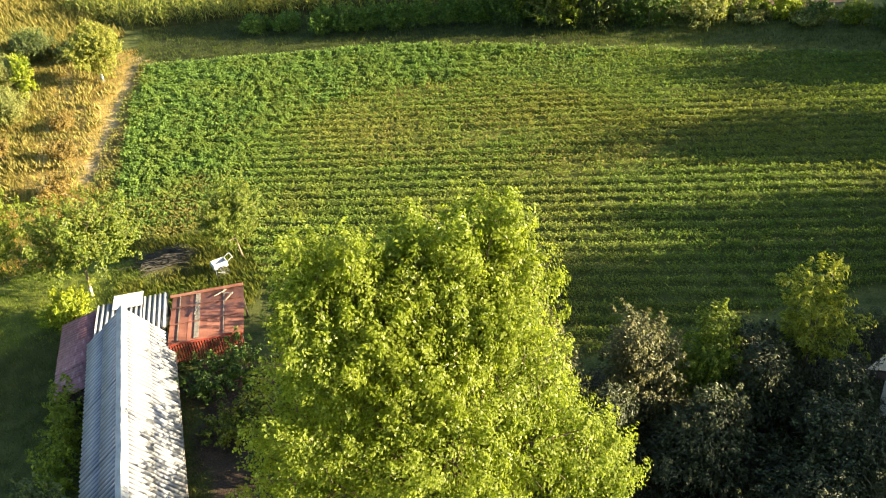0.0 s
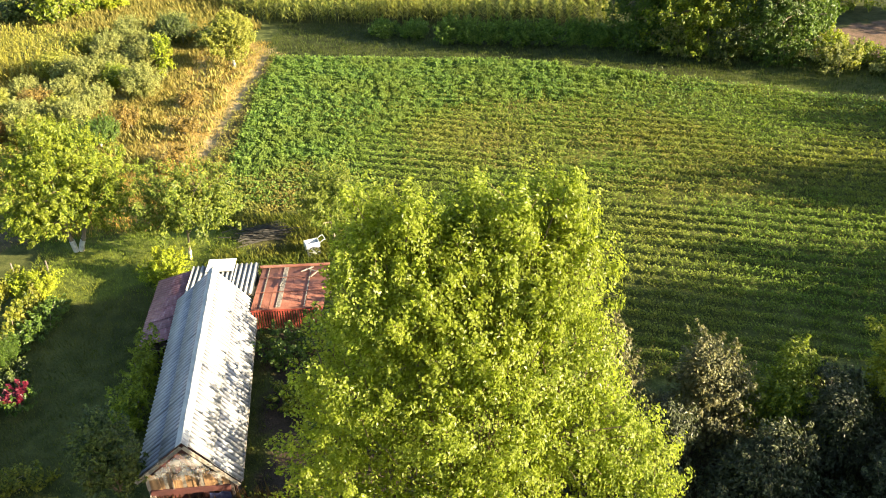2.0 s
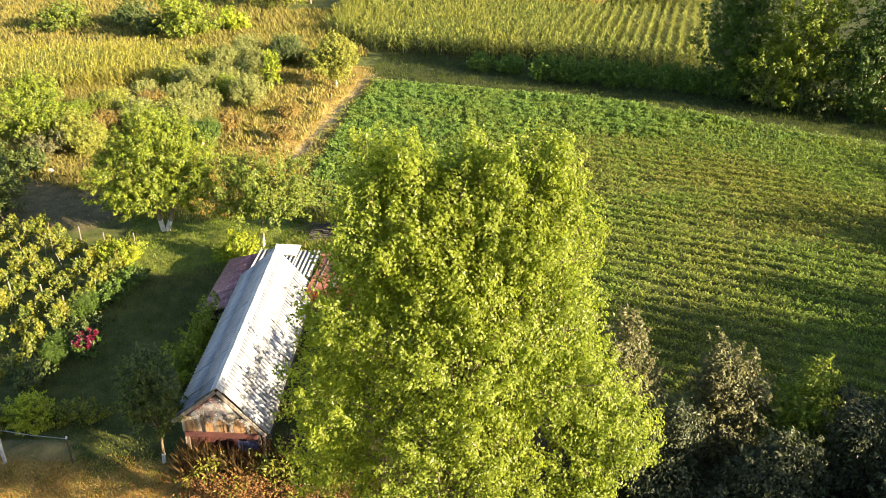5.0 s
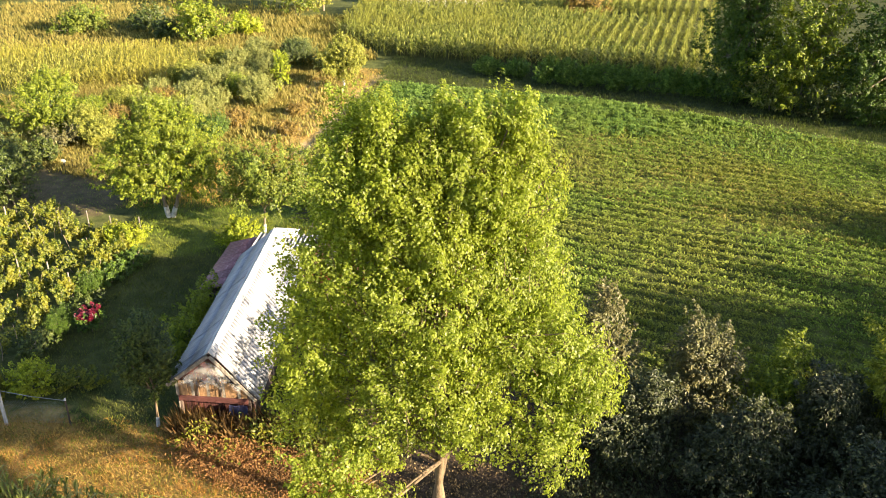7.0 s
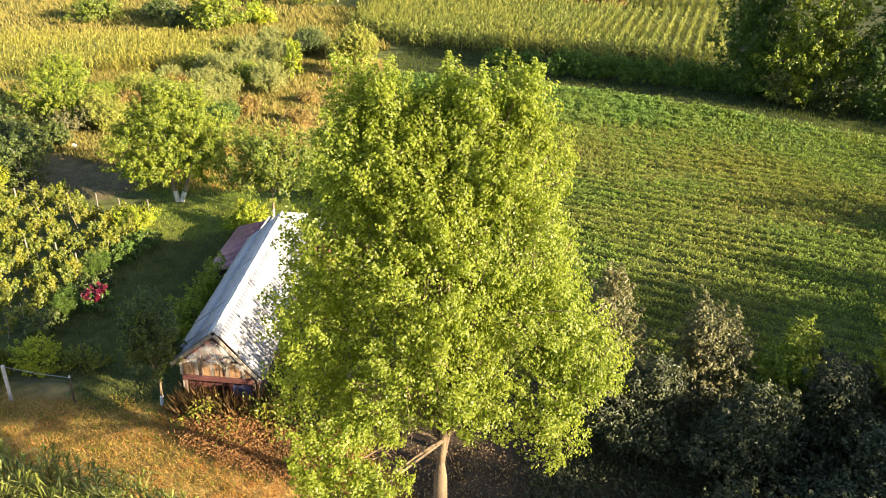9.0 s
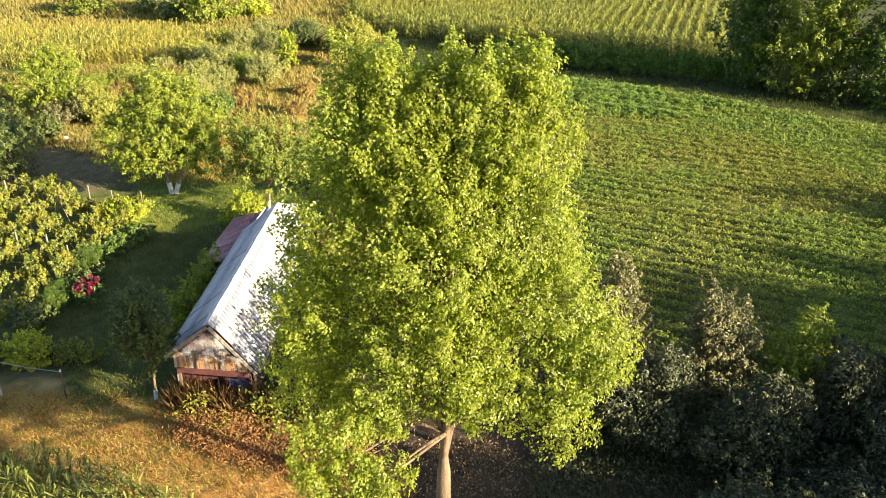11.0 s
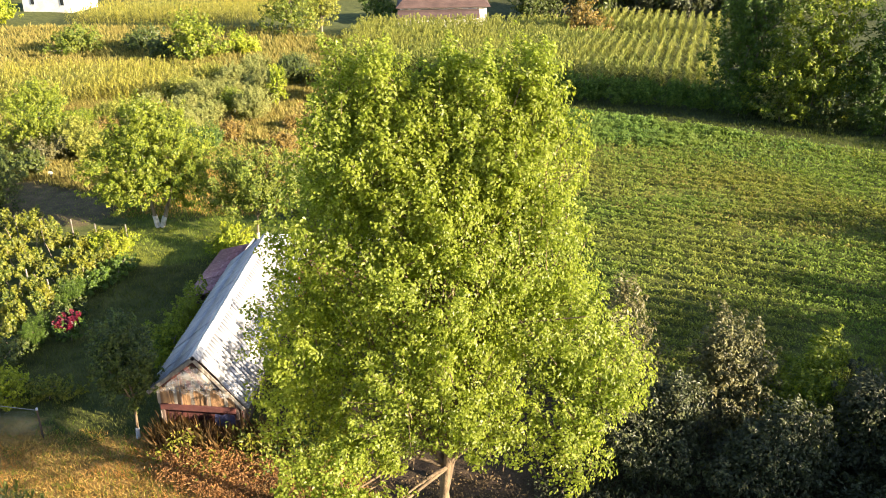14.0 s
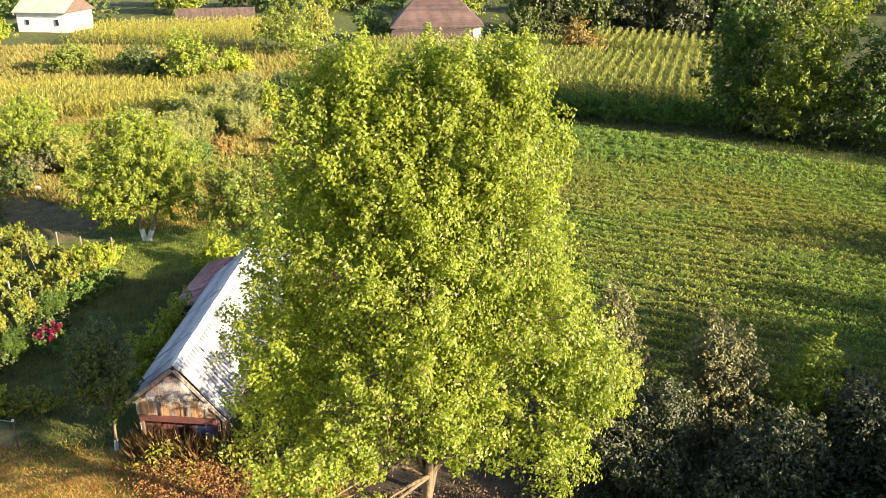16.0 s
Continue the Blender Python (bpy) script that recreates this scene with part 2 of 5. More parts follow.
GLASS_DARK = rough_mat("dark_pane", [(0.3, (0.02, 0.025, 0.03)), (0.7, (0.04, 0.045, 0.05))], 1.0, 0.1, 0.0)
BLUE_SHEET = rough_mat("blue_plastic_sheet", [(0.3, (0.02, 0.025, 0.06)), (0.7, (0.06, 0.06, 0.12))], 3.0, 0.35, 0.3)
MAROON_WOOD = rough_mat("dark_red_boards", [(0.3, (0.05, 0.014, 0.012)), (0.7, (0.10, 0.028, 0.022))], 3.0, 0.8, 0.4, per_object=0.25)
STALK = leaf_mat("withered_stalk", (0.06, 0.03, 0.014), (0.13, 0.07, 0.026), (0.26, 0.15, 0.055), (0.14, 0.10, 0.03), 0.9, 0.3, 0.8)
STONE = rough_mat("pale_stone", [(0.3, (0.26, 0.24, 0.21)), (0.7, (0.42, 0.40, 0.36))], 4.0, 0.9, 0.5)

film, fnodes, flinks, fp = mat("torn_plastic_film")
fp.inputs["Base Color"].default_value = (0.72, 0.70, 0.66, 1)
fp.inputs["Roughness"].default_value = 0.22
fn = noise_node(fnodes, flinks, 2.2, 4.0)
fr = ramp(fnodes, [(0.40, (0.05, 0.05, 0.05)), (0.66, (0.42, 0.42, 0.42))])
flinks.new(fn.outputs["Fac"], fr.inputs[0])
flinks.new(fr.outputs[0], fp.inputs["Alpha"])


# ---- builders ----
def mesh(name, verts, faces, material, parent=None, smooth=False):
    """Links arrays of corners and of equal-sided faces as one mesh object."""
    verts, faces = np.asarray(verts, np.float32), np.asarray(faces, np.int32)
    me = bpy.data.meshes.new(name)
    me.vertices.add(len(verts))
    me.vertices.foreach_set("co", verts.ravel())
    k = faces.shape[1]
    me.loops.add(faces.size)
    me.loops.foreach_set("vertex_index", faces.ravel())
    me.polygons.add(len(faces))
    me.polygons.foreach_set("loop_start", np.arange(0, faces.size, k, dtype=np.int32))
    me.polygons.foreach_set("use_smooth", np.full(len(faces), smooth))
    me.update(calc_edges=True)
    me.materials.append(material)
    ob = new(name, me)
    ob.parent = parent
    return ob


def part(name, bm, material, parent, label=""):
    me = bpy.data.meshes.new(name)
    bm.to_mesh(me)
    bm.free()
    me.materials.append(material)
    ob = new(name, me)
    ob.parent = parent
    return tagged(ob, label)


def thing(name, at, label, category, group="", kind="", turn=0.0):
    ob = new(name)
    ob.empty_display_size = 0.2
    ob.matrix_world = pose(*at, 0, 0, turn)
    return tagged(ob, label, category, group, kind)


def add_box(bm, size, at=(0, 0, 0), turn=None, bevel=0.0):
    made = bmesh.ops.create_cube(bm, size=1.0)
    m = Matrix.Translation(at) @ (turn or Matrix()) @ Matrix.Diagonal((*size, 1))
    bmesh.ops.transform(bm, matrix=m, verts=made["verts"])
    if bevel:
        edges = list({e for v in made["verts"] for e in v.link_edges})
        bmesh.ops.bevel(bm, geom=edges, offset=bevel, segments=1, affect="EDGES")
    return bm


def box(name, size, at, material, parent, turn=None, bevel=0.01, label=""):
    return part(name, add_box(bmesh.new(), size, at, turn, bevel), material, parent, label)


def tubes(paths, sides=6):
    """Tapered tubes along lists of (point, radius), as one set of corners and quads."""
    verts, faces = [], []
    for path in paths:
        pts = np.array([p for p, _ in path], float)
        rad = np.array([r for _, r in path], float)
        way = np.gradient(pts, axis=0)
        way /= np.linalg.norm(way, axis=1)[:, None] + 1e-9
        ref = np.where(np.abs(way[:, 2:3]) > 0.9, [[1.0, 0, 0]], [[0, 0, 1.0]])
        a = np.cross(way, ref)
        a /= np.linalg.norm(a, axis=1)[:, None]
        b = np.cross(way, a)
        ang = np.arange(sides) * 2 * np.pi / sides
        ring = pts[:, None] + rad[:, None, None] * (np.cos(ang)[None, :, None] * a[:, None] + np.sin(ang)[None, :, None] * b[:, None])
        base = sum(len(v) for v in verts)
        verts.append(ring.reshape(-1, 3))
        i = np.arange(len(pts) - 1)[:, None] * sides
        j = np.arange(sides)[None]
        k = (j + 1) % sides
        faces.append((base + np.stack([i + j, i + k, i + sides + k, i + sides + j], -1)).reshape(-1, 4))
    return np.concatenate(verts), np.concatenate(faces)


def blade_mesh(centres, size, rng, out=None, lift=0.25, slim=0.5, upright=0.0, aim=None):
    """Folded leaves about the centres: two triangles each, meeting along a raised midrib."""
    n = len(centres)
    normal = rng.normal(size=(n, 3)) * 0.5
    if out is not None:
        normal += out * 1.3
    normal[:, 2] += lift * 2
    normal += np.array(SUN_TO) * 1.0          # leaves turn towards the light
    normal /= np.linalg.norm(normal, axis=1)[:, None] + 1e-9
    along = rng.normal(size=(n, 3))
    along[:, 2] += -0.5 if not upright else upright
    if aim is not None:
        along = along * 0.55 + aim * 1.1
    along -= normal * (along * normal).sum(1)[:, None]
    along /= np.linalg.norm(along, axis=1)[:, None] + 1e-9
    if upright:
        along = along * 0.6 + np.array([0, 0, upright])
        along /= np.linalg.norm(along, axis=1)[:, None]
    side = np.cross(normal, along)
    side /= np.linalg.norm(side, axis=1)[:, None] + 1e-9
    s = np.asarray(size) * rng.uniform(0.65, 1.35, n)
    s = s[:, None]
    root = centres if upright else centres - along * s * 0.5
    mid = root + along * s * 0.42
    fold = np.cross(along, side) * s * 0.10
    v = np.stack([root, mid + side * s * slim * 0.5 + fold, root + along * s, mid - side * s * slim * 0.5 + fold], 1).reshape(-1, 3)
    i = np.arange(n)[:, None] * 4
    return v, np.concatenate([i + [0, 1, 2], i + [0, 2, 3]])


def crown_points(blobs, clumps, per, spread, rng, shell=0.62, tall=0.4, lumpy=0.2, loose=0.0, fill=0.28):
    """Leaves set along leafy shoots through overlapping rounded masses. tall: how far the shoots point upwards; fill: the share of shoots
    deep inside the crown. Gives the shoots' feet, their ways, and each leaf's place, facing and pointing."""
    c = np.array([b[:3] for b in blobs], float)
    r = np.array([b[3:6] for b in blobs], float)
    w = (r[:, 0] * r[:, 1] + r[:, 1] * r[:, 2] + r[:, 0] * r[:, 2]) * [b[6] if len(b) > 6 else 1.0 for b in blobs]
    pick = rng.choice(len(blobs), clumps, p=w / w.sum())
    d = rng.normal(size=(clumps, 3))
    d /= np.linalg.norm(d, axis=1)[:, None]
    f = np.where(rng.uniform(size=clumps) < fill, rng.uniform(0.2, shell, clumps), shell + (1.0 - shell) * rng.uniform(0, 1, clumps) ** 0.6)
    k = rng.uniform(0, 6.28, 6)
    lump = np.sin(d[:, 0] * 3.3 + k[0] + pick) * np.sin(d[:, 1] * 3.7 + k[1]) + 0.7 * np.sin(d[:, 2] * 5.1 + k[2] + d[:, 0] * 4.3) + 0.5 * np.sin(d[:, 1] * 8.0 + d[:, 2] * 6.0 + k[3])
    middle = c[pick] + d * r[pick] * (f * (1.0 + lumpy * lump))[:, None]
    axis = d * 0.8 + rng.normal(size=d.shape) * 0.35
    axis[:, 2] += tall
    axis /= np.linalg.norm(axis, axis=1)[:, None]
    long = spread * 1.9 * rng.uniform(0.6, 1.4, clumps)
    which = np.repeat(np.arange(clumps), rng.poisson(per * rng.uniform(0.45, 1.55, clumps)).clip(2))
    n = len(which)
    t = rng.uniform(0, 1, n) ** 0.85
    side = rng.normal(size=(n, 3))
    side -= axis[which] * (side * axis[which]).sum(1)[:, None]
    side /= np.linalg.norm(side, axis=1)[:, None] + 1e-9
    wide = long[which] * 0.36 * (1.0 - 0.6 * t) * np.sqrt(rng.uniform(0.05, 1, n))
    pts = middle[which] + axis[which] * (long[which] * (t - 0.35))[:, None] + side * wide[:, None]
    pts[:, 2] -= wide * 0.25
    out = side * 0.8 + d[which] * 0.6
    aim = axis[which] * 0.5 + side * 0.9
    if loose:                                  # single leaves between the shoots
        more = int(n * loose)
        b = rng.choice(len(blobs), more, p=w / w.sum())
        e = rng.normal(size=(more, 3))
        e /= np.linalg.norm(e, axis=1)[:, None]
        wave = 1.0 + 0.05 * np.sin(e[:, 0] * 7 + b) + 0.05 * np.sin(e[:, 2] * 9 + 2 * b)
        pts = np.concatenate([pts, c[b] + e * r[b] * (wave * rng.uniform(0.55, 1.0, more))[:, None]])
        out, aim = np.concatenate([out, e]), np.concatenate([aim, e])
    return middle, axis * long[:, None], pts, out / (np.linalg.norm(out, axis=1)[:, None] + 1e-9), aim


def curve_path(a, b, r0, r1, rng, bow=0.12, steps=6):
    a, b = np.array(a, float), np.array(b, float)
    mid = (a + b) / 2 + rng.normal(size=3) * np.linalg.norm(b - a) * bow
    mid[2] = a[2] * 0.35 + b[2] * 0.65 if b[2] > a[2] else mid[2]
    t = np.linspace(0, 1, steps)[:, None]
    p = (1 - t) ** 2 * a + 2 * t * (1 - t) * mid + t * t * b
    return list(zip(p, np.linspace(r0, r1, steps)))


def tree(name, at, blobs, clumps, per, leaf, leaves, bark, trunk, seed, label, category="tree", spread=0.4, limbs=14, fork=0.35,
         stems=None, splay=2.5, lime=0.0, slim=0.5, group="", shell=0.62, tall=0.4, lift=0.25, apart=False, lumpy=0.2, loose=0.0, bole=0.0, fill=0.28, twigs=0):
    """A tree: tapered trunk or stems that part into limbs, and a crown of single leaves in clumps. trunk: its radius."""
    rng = np.random.default_rng(seed)
    if name == "robinia":
        per, leaf = per * 0.6, leaf * 1.0
    elif name == "orchard_tree":
        per, leaf = per * 0.8, leaf * 0.85
    elif leaf > 0.28:                          # far trees carry fewer, larger leaf sprays
        per, leaf = per * 0.5, leaf * 1.15
    elif name not in ("poplar", "walnut_tree", "plum_tree", "shrub"):
        per, leaf = per * 0.75, leaf * 1.05
    top = thing(name, (*at, 0) if len(at) == 2 else at, label, category, group)
    middle, shoot, pts, out, aim = crown_points(blobs, clumps, int(per), spread, rng, shell, tall, lumpy, loose, fill)
    keep = pts[:, 2] > 0.03
    v, f = blade_mesh(pts[keep], leaf, rng, out[keep], lift=lift, slim=slim, aim=aim[keep])
    mesh("crown", v, f, leaves, top)
    high = max(b[2] + b[5] for b in blobs)
    c = np.array([b[:3] for b in blobs])
    heart = np.array([c[:, 0].mean(), c[:, 1].mean(), high * 0.62])
    heads = stems or [(0, 0, 0)]
    paths, spines = [], []
    for s in heads:
        tip = heart + np.array([s[0] * splay, s[1] * splay, 0]) if stems else heart
        if bole:                               # one trunk up to the fork, then leaders
            spine = curve_path((0.04, 0.0, bole - 0.25), tip, trunk * 0.6, trunk * 0.12, rng, 0.08, 9)
            if not spines:
                spine = curve_path((0.0, 0.0, -0.1), (0.04, 0.0, bole - 0.25), trunk * 1.25, trunk * 0.95, rng, 0.02, 5)[:-1] + spine
        else:
            spine = curve_path((s[0], s[1], -0.1), tip, trunk, trunk * 0.35, rng, 0.05, 9)
        spines.append(spine)
        paths.append(spine)
    for n in range(limbs):
        goal = middle[rng.integers(len(middle))]
        spine = spines[n % len(spines)]
        ps = [q for q in spine if q[0][2] >= high * fork * 0.55 and q[0][2] < goal[2] + 0.5] or spine[-2:]
        start, rad = ps[rng.integers(len(ps))]
        paths.append(curve_path(start, goal, rad * 0.6, max(0.012, trunk * 0.08), rng, 0.10))
    v, f = tubes(paths[:len(heads)] if apart else paths, 8)
    mesh("trunk", v, f, bark, top, True)
    for path in paths[len(heads):] if apart else ():
        v, f = tubes([path], 6)
        mesh("branch", v, f, bark, top, True)
    if twigs:                                  # bare lower ends of the leafy shoots
        some = rng.choice(len(middle), min(twigs, len(middle)), replace=False)
        v, f = tubes([[(middle[k] - shoot[k] * 0.9 + rng.normal(size=3) * 0.06, 0.014), (middle[k] - shoot[k] * 0.3, 0.010), (middle[k] + shoot[k] * 0.5, 0.004)] for k in some], 4)
        mesh("branchwood", v, f, bark, top, True)
    for k in range(len(heads) if lime and name == "walnut_tree" else bool(lime)):
        low = [(p, r * 1.1 + 0.012) for p, r in curve_path((heads[k][0], heads[k][1], 0.0), spines[k][0][0] + (spines[k][1][0] - spines[k][0][0]) * lime / max(0.1, spines[k][1][0][2]), trunk, trunk * 0.93, rng, 0.0, 5)]
        v, f = tubes([low], 10)
        tagged(mesh("painted_trunk", v, f, LIME_PAINT, top, True), "trunk base painted with white lime")
    return top


def inside(poly, x, y):
    hit = np.zeros(np.shape(x), bool)
    n = len(poly)
    for i in range(n):
        (x0, y0), (x1, y1) = poly[i], poly[(i + 1) % n]
        cross = ((y0 > y) != (y1 > y)) & (x < (x1 - x0) * (y - y0) / (y1 - y0 + 1e-12) + x0)
        hit ^= cross
    return hit


def scatter(poly, count, rng, bare=None):
    p = np.array(poly)
    out = np.zeros((0, 2))
    while len(out) < count:
        q = rng.uniform(p.min(0), p.max(0), (count * 2, 2))
        out = np.concatenate([out, q[inside(poly, q[:, 0], q[:, 1])]])
    out = out[:count]
    return out if bare is None else out[~inside(bare, out[:, 0] + rng.normal(size=count) * 0.4, out[:, 1] + rng.normal(size=count) * 0.4)]


def rows_in(poly, way, gap, step, rng, jitter=0.12):
    """Places along parallel rows that run along way, inside the polygon."""
    way = np.array(way) / np.linalg.norm(way)
    across = np.array([-way[1], way[0]])
    p = np.array(poly)
    a, b = p @ way, p @ across
    u, v = np.meshgrid(np.arange(a.min(), a.max(), step), np.arange(b.min(), b.max(), gap))
    u, v = u.ravel() + rng.normal(size=u.size) * step * 0.4, v.ravel() + rng.uniform(-1.7, 1.7, v.size) * jitter * gap
    q = u[:, None] * way + v[:, None] * across
    return q[inside(poly, q[:, 0], q[:, 1])]


def stuff(name, verts, faces, material, label, category, parent=None):
    return tagged(mesh(name, verts, faces, material, parent), label, category, "", "stuff")


def wobble(x, y, s, k):
    return np.sin(x * s + k) * np.cos(y * s * 1.3 + 2 * k) + 0.5 * np.sin(x * s * 2.3 - k * 3 + y * s * 1.7)


# ---- plan of the ground ----
FIELD = [(-9.3, 44), (-9.0, 52.4), (-8.1, 65.6), (-6.8, 73.0), (14, 66.8), (40, 49.4), (60, 36.4), (60, 22), (24, 23.5), (9, 24.5), (0, 29), (-2.0, 39), (-4.0, 43.5)]
GREEN_FIELD = [(-8.8, 46), (-8.1, 65.6), (-6.8, 74.0), (14, 68), (9, 56), (0, 51), (-2, 47)]
STRIP = [(-16.5, 50), (-16.5, 68), (-13.5, 80), (-7.2, 78), (-7.6, 68), (-9.0, 50), (-10.5, 44), (-14, 44)]
LAWN = [(-17.5, 22.5), (-12, 20), (-5, 19.0), (-6, 37), (-8, 42), (-19, 42.5), (-18, 32)]
FORE = [(-40, 8), (-40, 20.0), (-17, 20.2), (-9, 19.6), (-3, 18.5), (0, 15), (0, 0), (-40, 0)]
# bare earth; its colour below is lowered for the shade under the trees
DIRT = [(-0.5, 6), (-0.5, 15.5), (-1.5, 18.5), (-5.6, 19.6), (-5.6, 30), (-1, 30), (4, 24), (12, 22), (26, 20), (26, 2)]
YARD = [(-19.8, 41.8), (-23.1, 40.4), (-29.0, 41.2), (-30.5, 47.4), (-28.6, 53.4), (-25.5, 52.6), (-22.6, 49.8)]
PATCHES = (((-5.2, 47.9), 2.2, 1.6), ((8.0, 50.5), 4.5, 2.4), ((11.0, 56.0), 4.0, 2.0), ((15.0, 47.0), 5.0, 1.8), ((20.0, 40.0), 6.0, 1.6))


def in_patch(x, y, rng):
    """Thin, yellowed places in the crop, with frayed rims."""
    hit = np.zeros(np.shape(x), bool)
    for (cx, cy), rx, ry in PATCHES:
        hit |= ((x - cx) / rx) ** 2 + ((y - cy) / ry) ** 2 + rng.normal(size=np.shape(x)) * 0.7 < 0.75
    return hit


PLOT = [(38.4, 62.4), (41.4, 69.6), (55.0, 68.4), (50.5, 57.6), (46.5, 57.2)]
BACKYARD = [(-9.3, 40.7), (-8.2, 42.2), (-5.2, 41.3), (-4.5, 39.2), (-6.7, 38.0), (-8.5, 38.6)]
ORCHARD = [(-36, 52), (-36, 76), (-14, 82), (-15, 52), (-22, 46)]


def build_ground():
    xs = np.concatenate([[-3000, -1500, -700, -350, -200, -130, -100, -85, -75, -68, -63], np.arange(-60, 60, 0.5), [62, 66, 72, 80, 90, 130, 200, 350, 700, 1500, 3000]])
    ys = np.concatenate([[-3000, -1500, -600, -200, -80, -30], np.arange(-6, 100, 0.5), [101, 103, 106, 110, 115, 120, 126, 132, 140, 150, 170, 200, 260, 350, 700, 1500, 3000]])
    x, y = np.meshgrid(xs, ys)
    z = 0.05 * wobble(x, y, 0.35, 1.0) + 0.03 * wobble(x, y, 1.1, 4.0) - 0.08
    z[(np.abs(x) > 100) | (y > 145)] = -0.1
    verts = np.stack([x, y, z], -1).reshape(-1, 3)
    nx, ny = len(xs), len(ys)
    i = (np.arange(ny - 1)[:, None] * nx + np.arange(nx - 1)[None]).ravel()
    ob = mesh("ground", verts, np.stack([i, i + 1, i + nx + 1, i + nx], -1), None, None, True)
    px = x + 0.7 * wobble(x, y, 0.9, 2.0)
    py = y + 0.7 * wobble(x, y, 0.8, 5.0)
    col = np.empty((*x.shape, 3))
    col[:] = (0.08, 0.095, 0.028)
    for poly, c in ((ORCHARD, (0.32, 0.27, 0.10)), (STRIP, (0.44, 0.34, 0.13)), (YARD, (0.12, 0.098, 0.055)), (LAWN, (0.065, 0.075, 0.022)),
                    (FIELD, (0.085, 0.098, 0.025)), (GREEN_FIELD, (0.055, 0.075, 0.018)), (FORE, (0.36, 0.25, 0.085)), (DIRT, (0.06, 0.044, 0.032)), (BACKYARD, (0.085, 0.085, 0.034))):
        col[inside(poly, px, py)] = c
    # sunlit back of the lawn, painted lighter than the shaded front
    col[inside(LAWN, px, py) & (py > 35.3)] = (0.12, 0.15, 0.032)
    # verge soil painted darker for the shade lying behind the field
    col[(y > 60) & (x > -7) & ~inside(FIELD, px, py)] = (0.05, 0.06, 0.02)
    col[inside(PLOT, px, py)] = (0.135, 0.092, 0.07)
    patch = in_patch(x, y, np.random.default_rng(3))
    col[patch] = (0.15, 0.15, 0.036)
    off = x + 0.18 * wobble(x, y, 1.9, 3.0) - (-9.99 + (y - 60) * 0.148)
    col[(off > -0.2) & (off < 1.5) & (y > 44) & (y < 75)] = (0.24, 0.17, 0.08)
    col[(np.abs(off) < 0.36) & (y > 46) & (y < 77)] = (0.40, 0.31, 0.16)
    mix = (wobble(x, y, 0.25, 7.0) * 0.12 + 1.0)[..., None]
    col = col * mix
    a = ob.data.color_attributes.new("soil", "FLOAT_COLOR", "POINT")
    a.data.foreach_set("color", np.concatenate([col.reshape(-1, 3), np.ones((col.size // 3, 1))], 1).astype(np.float32).ravel())
    m, nodes, links, p = mat("earth_and_turf")
    at = nodes.new("ShaderNodeVertexColor")
    at.layer_name = "soil"
    n1, n2 = noise_node(nodes, links, 1.3, 6.0), noise_node(nodes, links, 14.0, 5.0)
    r1 = ramp(nodes, [(0.3, (0.55, 0.6, 0.5)), (0.7, (1.35, 1.25, 1.2))])
    r2 = ramp(nodes, [(0.3, (0.5, 0.5, 0.5)), (0.7, (1.4, 1.4, 1.4))])
    links.new(n1.outputs["Fac"], r1.inputs[0])
    links.new(n2.outputs["Fac"], r2.inputs[0])
    c = mixc(nodes, links, 1.0, at.outputs[0], r1.outputs[0], "MULTIPLY")
    c = mixc(nodes, links, 0.8, c, r2.outputs[0], "MULTIPLY")
    links.new(c, p.inputs["Base Color"])
    p.inputs["Roughness"].default_value = 0.95
    p.inputs["Specular IOR Level"].default_value = 0.15
    b = nodes.new("ShaderNodeBump")
    b.inputs["Strength"].default_value, b.inputs["Distance"].default_value = 0.7, 0.06
    links.new(n2.outputs["Fac"], b.inputs["Height"])
    links.new(b.outputs[0], p.inputs["Normal"])
    ob.data.materials.clear()
    ob.data.materials.append(m)
    tagged(ob, "uneven ground of turf, dry grass and bare earth", "ground", "", "structure")


build_ground()


# ---- crops and grass ----
def plants(places, leaves, size, high, material, name, label, category, seed, wide=0.16, slim=0.55, upright=0.0):
    rng = np.random.default_rng(seed)
    n = len(places)
    which = np.repeat(np.arange(n), leaves)
    c = np.zeros((len(which), 3))
    c[:, :2] = places[which] + rng.normal(size=(len(which), 2)) * wide
    tall = (high * rng.uniform(0.5, 1.35, n))[which]
    c[:, 2] = 0.0 if upright else tall * rng.uniform(0.25, 1.0, len(which))
    s = (size * rng.uniform(0.7, 1.3, n))[which] if not upright else tall * 1.0
    v, f = blade_mesh(c, s, rng, None, 0.35, slim, upright)
    return stuff(name, v, f, material, label, category)


rng = np.random.default_rng(11)
ROW_WAY = (0.915, -0.40)
q = rows_in(FIELD, ROW_WAY, 1.0, 0.066, rng, 0.105)
gap = wobble(q[:, 0], q[:, 1], 0.16, 3.0) + rng.normal(size=len(q)) * 0.6
q = q[(gap > -1.7) & (q[:, 0] < 46) & (~in_patch(q[:, 0], q[:, 1], rng) | (rng.uniform(size=len(q)) < 0.3))]
edge = rng.normal(size=len(q)) * 3.0 + wobble(q[:, 0], q[:, 1], 0.22, 9.0) * 4
green = (q[:, 1] + 0.44 * q[:, 0] > 65 + edge) | (q[:, 0] - (q[:, 1] - 60) * 0.12 < -1.0 + edge * 0.8)
plants(q[~green], 11, 0.115, 0.33, CROP_LEAF, "fodder_crop", "low green and yellowing fodder crop growing in rows", "crop", 12, 0.10)
low = scatter(FIELD, 26000, rng)
low = low[(low[:, 0] < 46) & (rng.uniform(size=len(low)) < 0.75 + 0.25 * wobble(low[:, 0], low[:, 1], 0.3, 5.0))]
